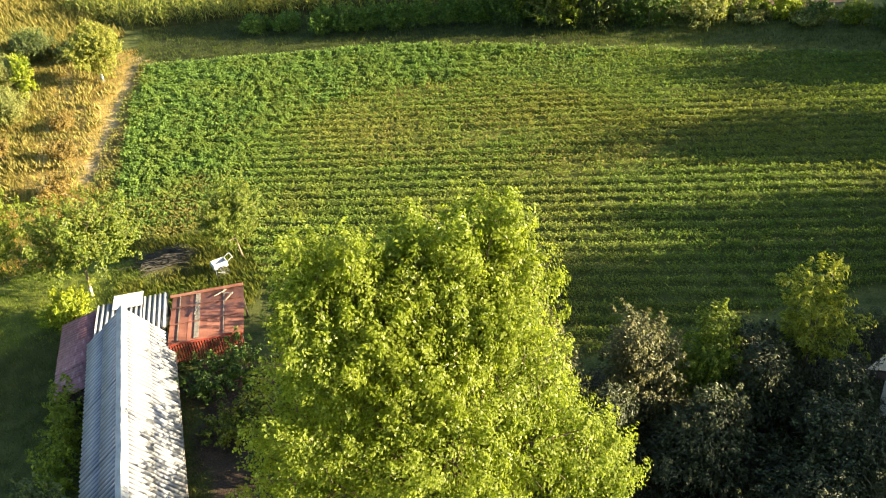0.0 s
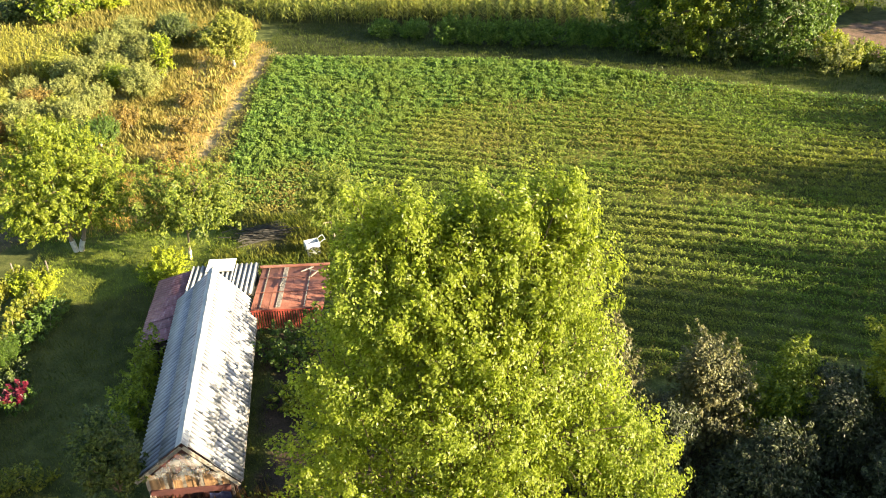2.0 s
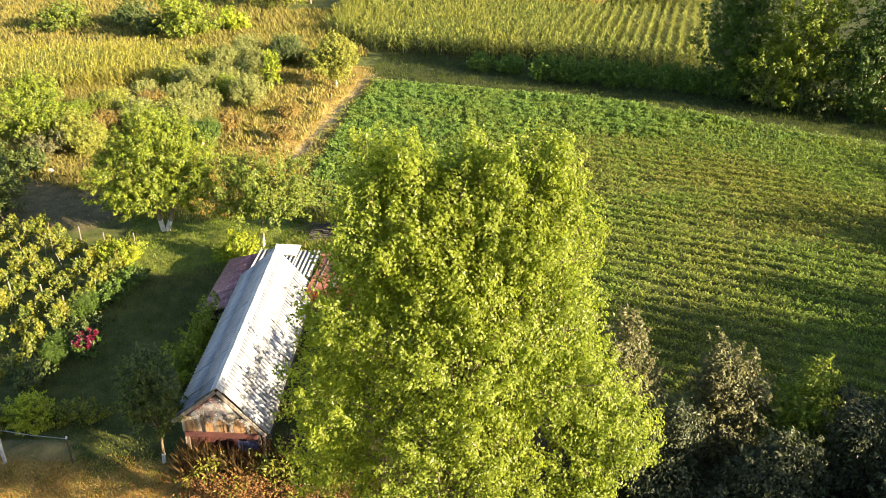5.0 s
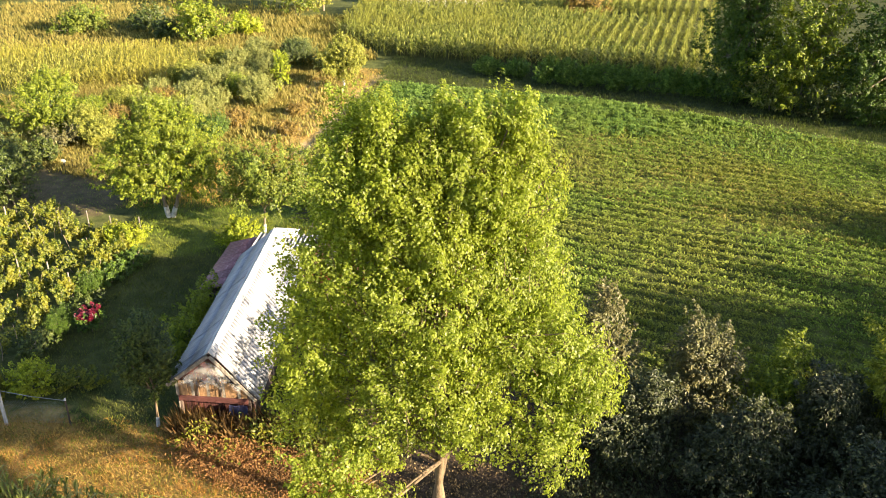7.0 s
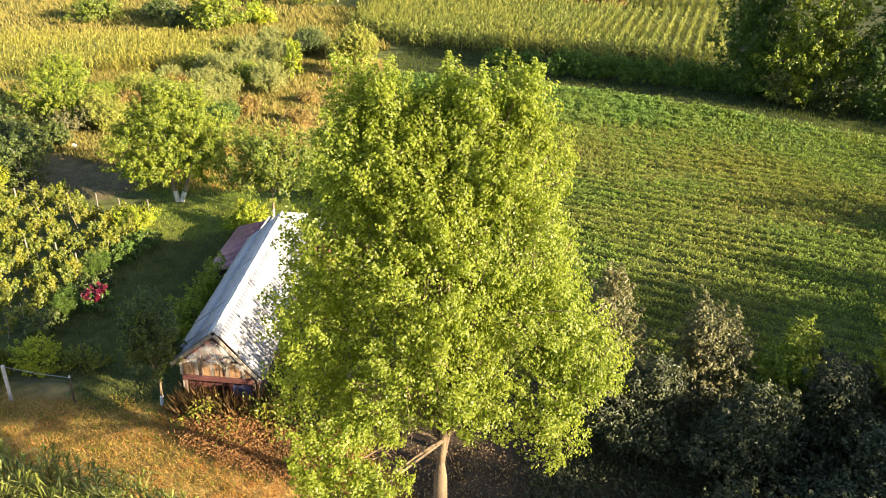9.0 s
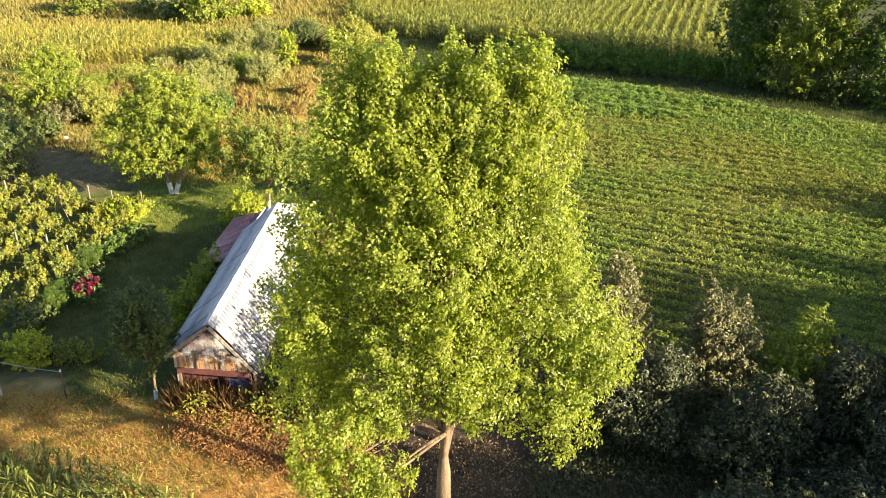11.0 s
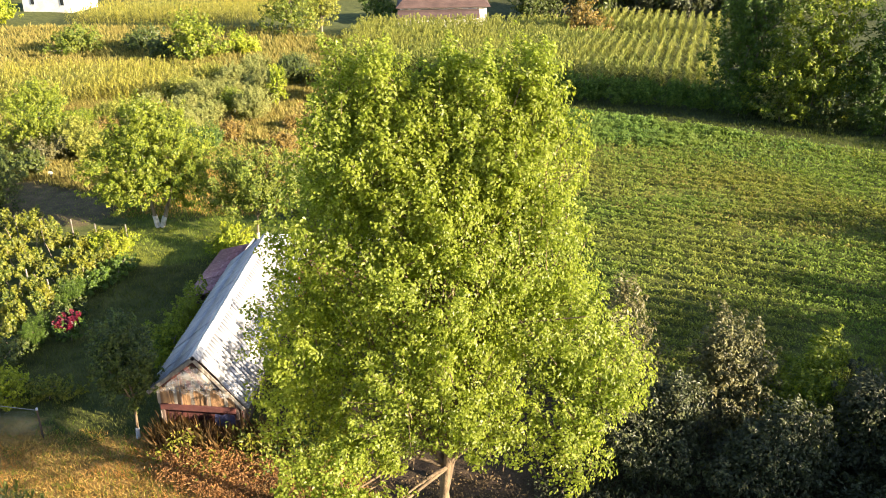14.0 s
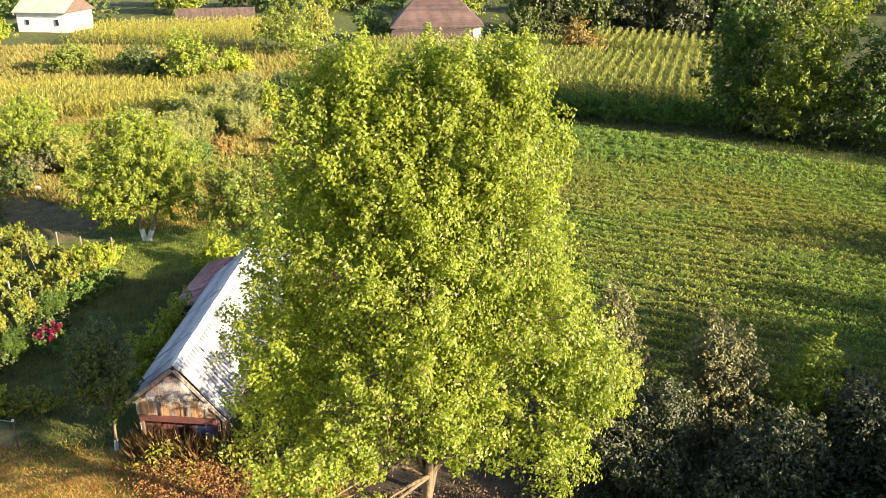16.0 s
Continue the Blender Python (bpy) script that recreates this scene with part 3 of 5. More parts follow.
plants(low, 8, 0.115, 0.12, CROP_LEAF, "crop_undergrowth", "low green growth filling the gaps between crop rows", "crop", 47, 0.16)
fill = np.concatenate([scatter(FIELD, 900, rng), scatter([(2, 48), (5, 60), (16, 60), (28, 42), (26, 36), (14, 42)], 2400, rng), scatter([(-8, 46), (-8, 50), (-2, 50), (-2, 46)], 500, rng)])
fill = fill[fill[:, 0] < 46]
plants(fill, 7, 0.15, 0.2, WEEDY_LEAF, "low_weeds", "low yellow-green weeds between the crop rows", "weeds", 40, 0.2)
plants(rows_in([(-9.2, 46), (-8.2, 65.6), (-7.0, 72.8), (-5.6, 72.4), (-6.6, 65), (-7.8, 46)], (0.08, 1.0), 0.65, 0.25, rng, 0.1), 9, 0.13, 0.2, CROP_LEAF, "headland_crop", "thin crop rows along the field's headland", "crop", 44, 0.08)
beans = rows_in([(-8.9, 48), (-8.1, 65.6), (-6.8, 72.6), (14, 66.4), (24, 60.0), (16, 57), (6, 57), (0, 53), (-3, 48)], ROW_WAY, 0.62, 0.40, rng, 0.22)
beans = beans[~in_patch(beans[:, 0], beans[:, 1], rng)]
plants(beans, 46, 0.13, 0.46, GREEN_CROP_LEAF, "bean_crop", "dense dark green bushy crop at the field's corner", "crop", 13, 0.13, 0.7)
plants(q[green], 6, 0.17, 0.3, GREEN_CROP_LEAF, "bean_undergrowth", "low green leaves between the bushy crop plants", "crop", 48, 0.2)
plants(scatter([(-26, 41), (-30, 50), (-22, 52), (-9, 52), (-8.6, 42.5), (-19, 42)], 9000, rng, YARD), 3, 0.3, 0.16, MEADOW_GRASS, "meadow_grass", "patchy meadow grass around the walnut tree", "grass", 25, 0.16, 0.16, 1.0)
plants(scatter([(-9, 36.2), (-9, 43), (-2, 42), (-1.5, 36), (-2.5, 34)], 4200, rng, BACKYARD), 3, 0.3, 0.26, GREEN_GRASS, "back_grass", "rough grass behind the sheds", "grass", 26, 0.16, 0.16, 1.0)
plants(scatter([(-26, 41), (-30, 50), (-22, 52), (-9, 52), (-8.6, 42.5), (-19, 42)], 3000, rng, YARD), 3, 0.3, 0.22, DRY_GRASS, "dry_meadow_grass", "dry straw among the meadow grass", "grass", 27, 0.16, 0.14, 1.0)
plants(scatter([(-27, 83), (-34, 92), (-22, 104), (-12, 105), (-12, 88), (-9, 83), (-14, 80)], 6500, rng), 5, 0.4, 0.7, FALLOW, "fallow_weeds", "tall yellowing weeds on fallow ground", "weeds", 28, 0.25, 0.2, 1.0)
plants(scatter([(-76, 85), (-48, 85), (-34, 86), (-24, 104), (-20, 114), (-40, 116), (-60, 118), (-78, 112)], 7000, rng), 4, 0.4, 0.5, FALLOW, "fallow_grass", "tall dry grass between maize plots", "grass", 29, 0.25, 0.2, 1.0)
plants(scatter([(-62, 44), (-62, 67), (-40, 68), (-35, 60), (-33, 46), (-38, 40)], 9000, rng), 4, 0.4, 0.34, FALLOW, "garden_weeds", "yellowish weeds and grass behind the garden", "weeds", 49, 0.25, 0.2, 1.0)
plants(scatter(YARD, 1300, rng), 3, 0.3, 0.10, MEADOW_GRASS, "yard_grass", "thin trodden grass on the path", "grass", 50, 0.16, 0.16, 1.0)
weeds = np.concatenate([scatter([(-9.3, 43), (-9.2, 50), (-6, 46.5), (-3, 45), (-3.5, 43)], 600, rng), scatter([(-10.9, 50), (-9.6, 60), (-8.3, 68), (-7.4, 74), (-6.9, 74), (-8.2, 64), (-9.0, 50)], 330, rng)])
plants(weeds, 9, 0.15, 0.25, WEEDY_LEAF, "field_weeds", "rank olive weeds at the edge of the field", "weeds", 14)

plants(scatter([(-20, 11), (-20, 20), (-9, 19.6), (-3, 18.5), (0.5, 15), (0.5, 11)], 10000, rng),
       5, 0.3, 0.15, DRY_GRASS, "dry_grass", "straw-coloured dry grass lying flat", "grass", 15, 0.18, 0.09, 0.45)
plants(scatter([(-20, 14), (-20, 21), (-9, 19.8), (-5, 19), (-2, 16), (-8, 14)], 2600, rng), 4, 0.3, 0.15, MEADOW_GRASS, "green_grass", "tufts of green grass among dry straw", "grass", 16, 0.14, 0.09, 0.8)
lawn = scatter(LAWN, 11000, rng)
# one lawn in two colours: lit behind this line, shaded before it
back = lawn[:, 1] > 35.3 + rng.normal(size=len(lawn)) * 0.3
plants(lawn[back], 3, 0.3, 0.13, MEADOW_GRASS, "sunlit_lawn", "sunlit end of the lawn, its grass coloured lighter", "grass", 45, 0.12, 0.16, 1.0)
plants(lawn[~back], 3, 0.3, 0.13, SHADED_LAWN_GRASS, "shaded_lawn_grass", "shaded part of the lawn, its grass coloured darker", "grass", 17, 0.12, 0.16, 1.0)
sg = scatter(STRIP, 9000, rng)
sg = sg[sg[:, 0] < -10.2 + (sg[:, 1] - 60) * 0.148 + rng.normal(size=len(sg)) * 0.3]
plants(sg, 3, 0.3, 0.17, GOLD_GRASS, "orchard_grass", "parched yellow grass along the orchard path", "grass", 18, 0.14, 0.14, 1.0)
plants(scatter([(-16.5, 50), (-16.5, 68), (-13.5, 80), (-8.6, 76), (-11.5, 52)], 420, rng), 7, 0.18, 0.4, FALLOW, "path_weeds", "olive weed tufts in the parched grass", "weeds", 43, 0.25, 0.3, 1.0)
plants(scatter(ORCHARD, 15000, rng), 4, 0.4, 0.3, FALLOW, "orchard_weeds", "tall yellowish grass and weeds between the orchard trees", "weeds", 19, 0.2, 0.2, 1.0)
# verge grass in a dark leaf colour that stands in for shade
plants(scatter([(-8, 74), (-7, 84), (8, 80), (23, 75), (42, 60), (60, 48), (60, 37), (40, 50), (14, 67.2)], 14000, rng), 3, 0.3, 0.22, DARK_LEAF, "verge_grass", "rough grass on the verge behind the field", "grass", 20, 0.2, 0.15, 1.0)
plants(scatter([(-8.6, 17.4), (-9.0, 19.3), (-3.2, 19.4), (-1.2, 17.2), (-2.6, 15.2), (-5.5, 15.8)], 1900, rng), 13, 0.085, 0.42, RUST_WEED, "withered_weeds", "rust-brown withered weeds in front of the shed", "weeds", 21, 0.26, 0.4)
plants(scatter([(-9.2, 18.7), (-9.2, 19.7), (-4.6, 19.7), (-4.0, 18.7)], 520, rng), 5, 0.3, 0.7, STALK, "withered_stalks", "tall dark withered stalks against the shed front", "weeds", 41, 0.14, 0.02, 1.0)
plants(scatter([(-4.8, 16.4), (-3.0, 18.4), (-2.0, 17.2), (-3.4, 15.6)], 260, rng), 12, 0.09, 0.5, STALK, "brown_weeds", "dark russet withered weeds", "weeds", 46, 0.22, 0.4)
plants(scatter([(-9.0, 17.8), (-9.0, 19.4), (-4.0, 19.4), (-1.6, 17.6), (-3.0, 16.0)], 70, rng), 9, 0.15, 0.5, VINE_LEAF, "yellow_weeds", "yellow-green weeds among the withered ones", "weeds", 42, 0.2, 0.45)
plants(np.concatenate([scatter([(-6.4, 18.6), (-6.4, 19.5), (-3.2, 19.4), (-2.4, 18.0), (-3.6, 17.6)], 200, rng), scatter([(-8.3, 18.5), (-8.3, 19.0), (-7.6, 19.0), (-7.6, 18.5)], 16, rng)]), 9, 0.15, 0.85, VINE_LEAF, "green_weeds", "green and yellow weeds against the shed front", "weeds", 23, 0.2, 0.45)
plants(scatter([(-2.5, 9), (-1.5, 17), (3, 18), (6, 15), (6, 9)], 3500, rng), 2, 0.09, 0.04, LITTER, "leaf_litter", "fallen brown leaves under the poplar", "leaves", 22, 0.2, 0.6)


def corn(name, places, high, material, label, seed, leaves=7, length=0.8, width=0.085):
    """Maize: a stalk, arching leaves of three lengths, and a tassel."""
    rng = np.random.default_rng(seed)
    n = len(places)
    h = high * rng.uniform(0.85, 1.12, n)
    base = np.concatenate([places, np.zeros((n, 1))], 1)
    verts, faces, count = [], [], 0
    lean = rng.normal(size=(n, 2)) * 0.05

    def quad_strip(rows):
        nonlocal count
        k = len(rows)
        v = np.stack([p for pair in rows for p in pair], 1)
        verts.append(v.reshape(-1, 3))
        i = count + np.arange(n)[:, None, None] * (2 * k) + np.arange(k - 1)[None, :, None] * 2
        faces.append((i + np.array([0, 1, 3, 2])).reshape(-1, 4))
        count += n * 2 * k

    def at(f):
        return base + np.concatenate([lean * h[:, None] * f, (h * f)[:, None]], 1)
    for turn in (0.0, 1.57):
        d = np.array([math.cos(turn), math.sin(turn), 0]) * 0.016
        quad_strip([(at(0) - d, at(0) + d), (at(0.85) - d * 0.6, at(0.85) + d * 0.6)])
    for turn in (0.3, 1.4, 2.5):
        d = np.array([math.cos(turn), math.sin(turn), 0])
        quad_strip([(at(0.84) - d * 0.012, at(0.84) + d * 0.012), (at(1.0) + d * 0.09 - d * 0.035, at(1.0) + d * 0.09 + d * 0.035)])
    start = rng.uniform(0, 6.28, n)
    for j in range(leaves):
        a = start + j * 3.0 + rng.normal(size=n) * 0.35
        d = np.stack([np.cos(a), np.sin(a), 0 * a], 1)
        s = np.stack([-np.sin(a), np.cos(a), 0 * a], 1)
        f = 0.2 + 0.62 * j / max(1, leaves - 1)
        ln = (length * (1.15 - abs(f - 0.45) * 0.9) * rng.uniform(0.8, 1.15, n))[:, None]
        r = at(f)
        up = np.array([0, 0, 1.0])
        w = width
        quad_strip([(r - s * w * 0.4, r + s * w * 0.4), (r + d * ln * 0.4 + up * ln * 0.32 - s * w * 0.5, r + d * ln * 0.4 + up * ln * 0.32 + s * w * 0.5),
                    (r + d * ln * 0.95 - up * ln * 0.06 - s * w * 0.06, r + d * ln * 0.95 - up * ln * 0.06 + s * w * 0.06)])
    return stuff(name, np.concatenate(verts), np.concatenate(faces), material, label, "corn")


CORN_WAY = (0.25, 0.97)
maize = rows_in([(-8, 84.5), (8.5, 79.5), (24.5, 74.5), (29.5, 96), (17.5, 99), (13, 111), (-14, 112), (-14, 92)], CORN_WAY, 1.1, 0.25, rng, 0.04)
maize[:, 0] += rng.normal(size=len(maize)) * 0.45 * np.clip((12.0 + 0.25 * (maize[:, 1] - 80) - maize[:, 0]) / 4.0, 0, 1)      # rows run together away from the corner
corn("maize_field", maize, 2.2, CORN_LEAF, "tall maize in straight rows, turning yellow", 31, 7, 0.85, 0.11)
corn("maize_plot", rows_in([(18, 103.5), (31, 101.5), (34, 111), (18, 117)], CORN_WAY, 1.1, 0.25, rng, 0.04), 2.3, CORN_LEAF, "small maize plot behind a bare track", 32, 6)
corn("ripe_maize", rows_in([(-72, 67), (-40.7, 69.4), (-33.6, 71), (-26.2, 72.6), (-23.7, 74.8), (-25.9, 81), (-31.3, 84.6), (-41.5, 83.2), (-74, 84)], (0.97, -0.1), 0.74, 0.42, rng, 0.08), 1.9, DRY_CORN_LEAF, "ripe golden maize in rows", 33, 6)
corn("far_maize", rows_in([(-58, 119), (-41, 116.5), (-30, 120), (-28, 138), (-58, 134)], (0.97, -0.1), 0.8, 0.55, rng, 0.08), 2.0, DRY_CORN_LEAF, "golden maize far behind the orchard", 34, 5)
MAIZE_NEAR = [(-22, 8), (-22, 15.4), (-13.4, 14.9), (-10.3, 14.5), (-8.1, 13.9), (-5.8, 12.6), (-5.4, 8)]
corn("near_maize", rows_in(MAIZE_NEAR, (0.93, -0.36), 0.7, 0.26, rng, 0.05), 1.75, NEAR_CORN_LEAF, "grey-green maize plot with drying leaves", 35, 10, 0.75, 0.062)


# ---- the shed ----
def sheet(name, length, wide, wave, amp, material, parent, m, thick=0.008):
    """One corrugated sheet, waves across x, running along y."""
    nx = int(round(wide / wave * 6))
    x = np.linspace(0, wide, nx + 1)
    z = amp * np.cos(x / wave * 2 * np.pi)
    v = [(a, b, c + dz) for dz in (0, -thick) for b in (0, length) for a, c in zip(x, z)]
    k = nx + 1
    f = [(i, i + 1, k + i + 1, k + i) for i in range(nx)] + [(2 * k + i + 1, 2 * k + i, 3 * k + i, 3 * k + i + 1) for i in range(nx)]
    f += [(i + 1, i, 2 * k + i, 2 * k + i + 1) for i in range(nx)] + [(k + i, k + i + 1, 3 * k + i + 1, 3 * k + i) for i in range(nx)]
    ob = mesh(name, v, f, material, parent, True)
    ob.matrix_local = m
    return ob


def shed():
    """Long low shed: axis along y, the roof steeper and lower on one side, ridge 3.3 m."""
    r = np.random.default_rng(5)
    top = thing("shed", (-7.58, 19.85, 0), "long low shed with a grey corrugated cement roof and boarded gable", "shed", turn=0.5)
    ridge, length = 3.3, 11.55
    HALF, EAVE = {-1: 1.85, 1: 1.66}, {-1: 1.88, 1: 1.2}
    SLOPE = {side: math.hypot(HALF[side], ridge - EAVE[side]) for side in HALF}
    TILT = {side: math.atan2(ridge - EAVE[side], HALF[side]) for side in HALF}

    def roof_at(x):
        side = -1 if x < 0 else 1
        return ridge - abs(x) * math.tan(TILT[side])
    roof = new("roof")
    roof.parent = top
    tagged(roof, "weathered grey corrugated cement roof")
    wide, wave = 1.2, 0.24
    for side in (-1, 1):
        half, eave, slope, tilt = HALF[side], EAVE[side], SLOPE[side], TILT[side]
        for row in range(2):
            for n in range(12):
                w = wide if n < 11 else 0.96
                sl = slope * 0.56 if row == 0 else slope * 0.52
                start = 0.0 if row == 0 else slope * 0.5
                lift = 0.022 * row + 0.006 * (n % 2) + r.normal() * 0.004
                # x of the sheet runs along the shed, y up the slope
                along = Vector((0, 1, 0))
                up = Vector((-side * math.cos(tilt), 0, math.sin(tilt)))
                out = Vector((side * math.sin(tilt), 0, math.cos(tilt)))
                o = Vector((side * half, n * 0.96 - 0.1, eave)) + up * start + out * (lift + 0.03)
                if side > 0:
                    m = Matrix((along, up, out)).transposed().to_4x4()
                else:
                    m = Matrix((-along, up, out)).transposed().to_4x4()
                    o = o + along * w
                m.translation = o
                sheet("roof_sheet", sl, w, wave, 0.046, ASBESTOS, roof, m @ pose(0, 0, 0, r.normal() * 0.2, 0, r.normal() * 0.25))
    for n in range(9):
        bm = bmesh.new()
        for side in (-1, 1):
            add_box(bm, (0.30, 1.36, 0.014), (side * 0.15 * math.cos(TILT[side]), 0, -0.15 * math.sin(TILT[side])), Matrix.Rotation(side * TILT[side], 4, "Y"))
        cap = part("ridge_cap", bm, RIDGE_CEMENT, roof, "")
        cap.matrix_local = pose(0, 0.55 + n * 1.3, ridge + 0.135 + 0.008 * (n % 2), 0, 0, r.normal() * 0.6)
    # walls of upright boards, set under the overhanging roof
    for side in (-1, 1):
        wall = new("side_wall")
        wall.parent = top
        tagged(wall, "wall of old upright boards")
        tall = EAVE[side] + 0.26 * math.tan(TILT[side]) - 0.06
        for n in range(45):
            box("board", (0.03, 0.245, tall + 0.1 + r.normal() * 0.02), (side * (HALF[side] - 0.26) + r.normal() * 0.004, 0.3 + n * 0.25, tall / 2 - 0.05), GREY_WOOD if side < 0 else DARK_WOOD, wall, None, 0)
    for end, yy in ((0, 0.25), (1, 11.35)):
        wall = new("gable_wall")
        wall.parent = top
        tagged(wall, "boarded gable hung with torn plastic film" if end == 0 else "boarded rear gable")
        for n in range(12):
            x = -1.43 + n * 0.25
            h = roof_at(x + (0.12 if x > 0 else -0.12)) - 0.03
            box("board", (0.24, 0.03, h + 0.1), (x, yy + r.normal() * 0.005, h / 2 - 0.05), MAROON_WOOD if end == 0 else DARK_WOOD, wall, None, 0)
    # front gable: weathered planks hung below a film, over a dark red rail
    canopy = new("front_canopy")
    canopy.parent = top
    tagged(canopy, "sagging cladding of sun-bleached planks over the gable")
    for n in range(23):
        x = -1.45 + n * 0.122
        high = min(roof_at(x) - 0.14, 2.08 + 0.10 * math.sin(n * 1.3) + r.normal() * 0.05 - 0.10 * max(0.0, x))
        low = 1.34 - 0.07 * x
        box("plank", (0.116, 0.02, high - low), (x, -0.12 + r.normal() * 0.012, (high + low) / 2), WOOD if n % 5 else GREY_WOOD, canopy, Matrix.Rotation(radians(r.normal() * 1.2), 4, "Y"), 0)
    box("rail", (2.75, 0.06, 0.24), (-0.05, -0.17, 1.26), MAROON_WOOD, canopy, Matrix.Rotation(radians(3.6), 4, "Y"))
    for x in (-0.62, 0.3):
        box("frame_post", (0.06, 0.05, roof_at(x) - 1.5), (x, -0.165, (roof_at(x) + 1.3) / 2), DARK_WOOD, canopy)
    for side in (-1, 1):
        box("barge_board", (SLOPE[side] - 0.08, 0.03, 0.15), (side * HALF[side] / 2, -0.19, (EAVE[side] + ridge) / 2 + 0.0), GREY_WOOD, top, Matrix.Rotation(side * TILT[side], 4, "Y"))
        box("corner_post", (0.1, 0.1, 1.4), (side * 1.36, -0.1, 0.66), DARK_WOOD, top)
    g = 15
    v, f = [], []
    for j in range(g):
        for i in range(g):
            x = -1.45 + 2.75 * i / (g - 1)
            low, high = 1.95 + 0.12 * math.sin(i * 1.9) - 0.12 * max(0.0, x), roof_at(x) - 0.16
            zz = j / (g - 1)
            v.append((x, -0.215 - 0.03 * math.sin(i * 1.7 + j) - 0.05 * (1 - zz) * abs(math.sin(i * 0.9)), low + zz * max(0.05, high - low)))
    f = [(j * g + i, j * g + i + 1, (j + 1) * g + i + 1, (j + 1) * g + i) for j in range(g - 1) for i in range(g - 1)]
    tagged(mesh("plastic_film", v, f, film, top, True), "torn translucent plastic film over the gable")
    tarp = [(0.55 + 0.75 * i / 5, -0.24 - 0.05 * math.sin(i * 2.1 + j), 0.55 + 0.5 * j / 4) for j in range(5) for i in range(6)]
    quads = [(j * 6 + i, j * 6 + i + 1, j * 6 + i + 7, j * 6 + i + 6) for j in range(4) for i in range(5)]
    tagged(mesh("tarpaulin", tarp, quads, BLUE_SHEET, top, True), "dark blue plastic sheet below the planks")
    box("gutter_board", (0.09, 11.2, 0.05), (HALF[1] + 0.02, 5.7, EAVE[1] - 0.08), GREY_WOOD, top)


shed()


def lean_to():
    """Low rusty lean-to against the shed's rear corner."""
    r = np.random.default_rng(6)
    top = thing("lean_to", (-11.15, 29.0, 0), "low lean-to with a streaked purple-red rusty sheet roof", "lean-to", turn=-1)
    for n in range(6):
        m = pose(0, 5.5 - n * 0.94, 1.14 + 0.006 * (n % 2), 0, 0, -90 + r.normal() * 0.5) @ pose(0, 0, 0, 14, 0, 0)
        sheet("roof_sheet", 1.75, 0.98, 0.2, 0.016, PURPLE_RUST, top, m)
    for n in range(22):
        box("board", (0.03, 0.235, 1.12), (0.1 + r.normal() * 0.01, 0.15 + n * 0.24, 0.55), GREY_WOOD, top, None, 0)
    for n in range(6):
        box("board", (0.235, 0.03, 1.2), (0.25 + n * 0.24, 0.1, 0.6), DARK_WOOD, top, None, 0)


lean_to()


def rear_roof():
    """A small roof of ribbed cement sheets behind the shed, on posts."""
    top = thing("rear_shelter", (-9.38, 31.75, 0), "open shelter roofed with boldly ribbed grey cement sheets", "shelter", turn=-4)
    for n in range(3):
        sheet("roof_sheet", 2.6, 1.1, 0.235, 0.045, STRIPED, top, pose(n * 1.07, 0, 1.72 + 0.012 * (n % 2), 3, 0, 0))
    for x in (0.12, 3.05):
        for y in (0.15, 2.6):
            box("post", (0.1, 0.1, 1.75), (x, y, 0.83), GREY_WOOD, top)
    for y in (0.15, 2.6):
        box("beam", (3.15, 0.08, 0.1), (1.6, y, 1.62), GREY_WOOD, top)
    for n in range(12):
        box("board", (0.24, 0.03, 1.55), (0.2 + n * 0.25, 2.55, 0.75), GREY_WOOD, top, None, 0)


rear_roof()
panel = thing("white_panel", (-7.8, 34.0, 1.90), "white flat board lying on the back of the shelter roof", "board", turn=-6)
box("sheet", (1.36, 1.0, 0.03), (0, 0, 0.09), WHITE_BOARD, panel, Matrix.Rotation(radians(6), 4, "X"))
box("batten", (1.3, 0.05, 0.05), (0, -0.3, 0.045), GREY_WOOD, panel, Matrix.Rotation(radians(6), 4, "X"))
box("batten", (1.3, 0.05, 0.05), (0, 0.35, 0.085), GREY_WOOD, panel, Matrix.Rotation(radians(6), 4, "X"))


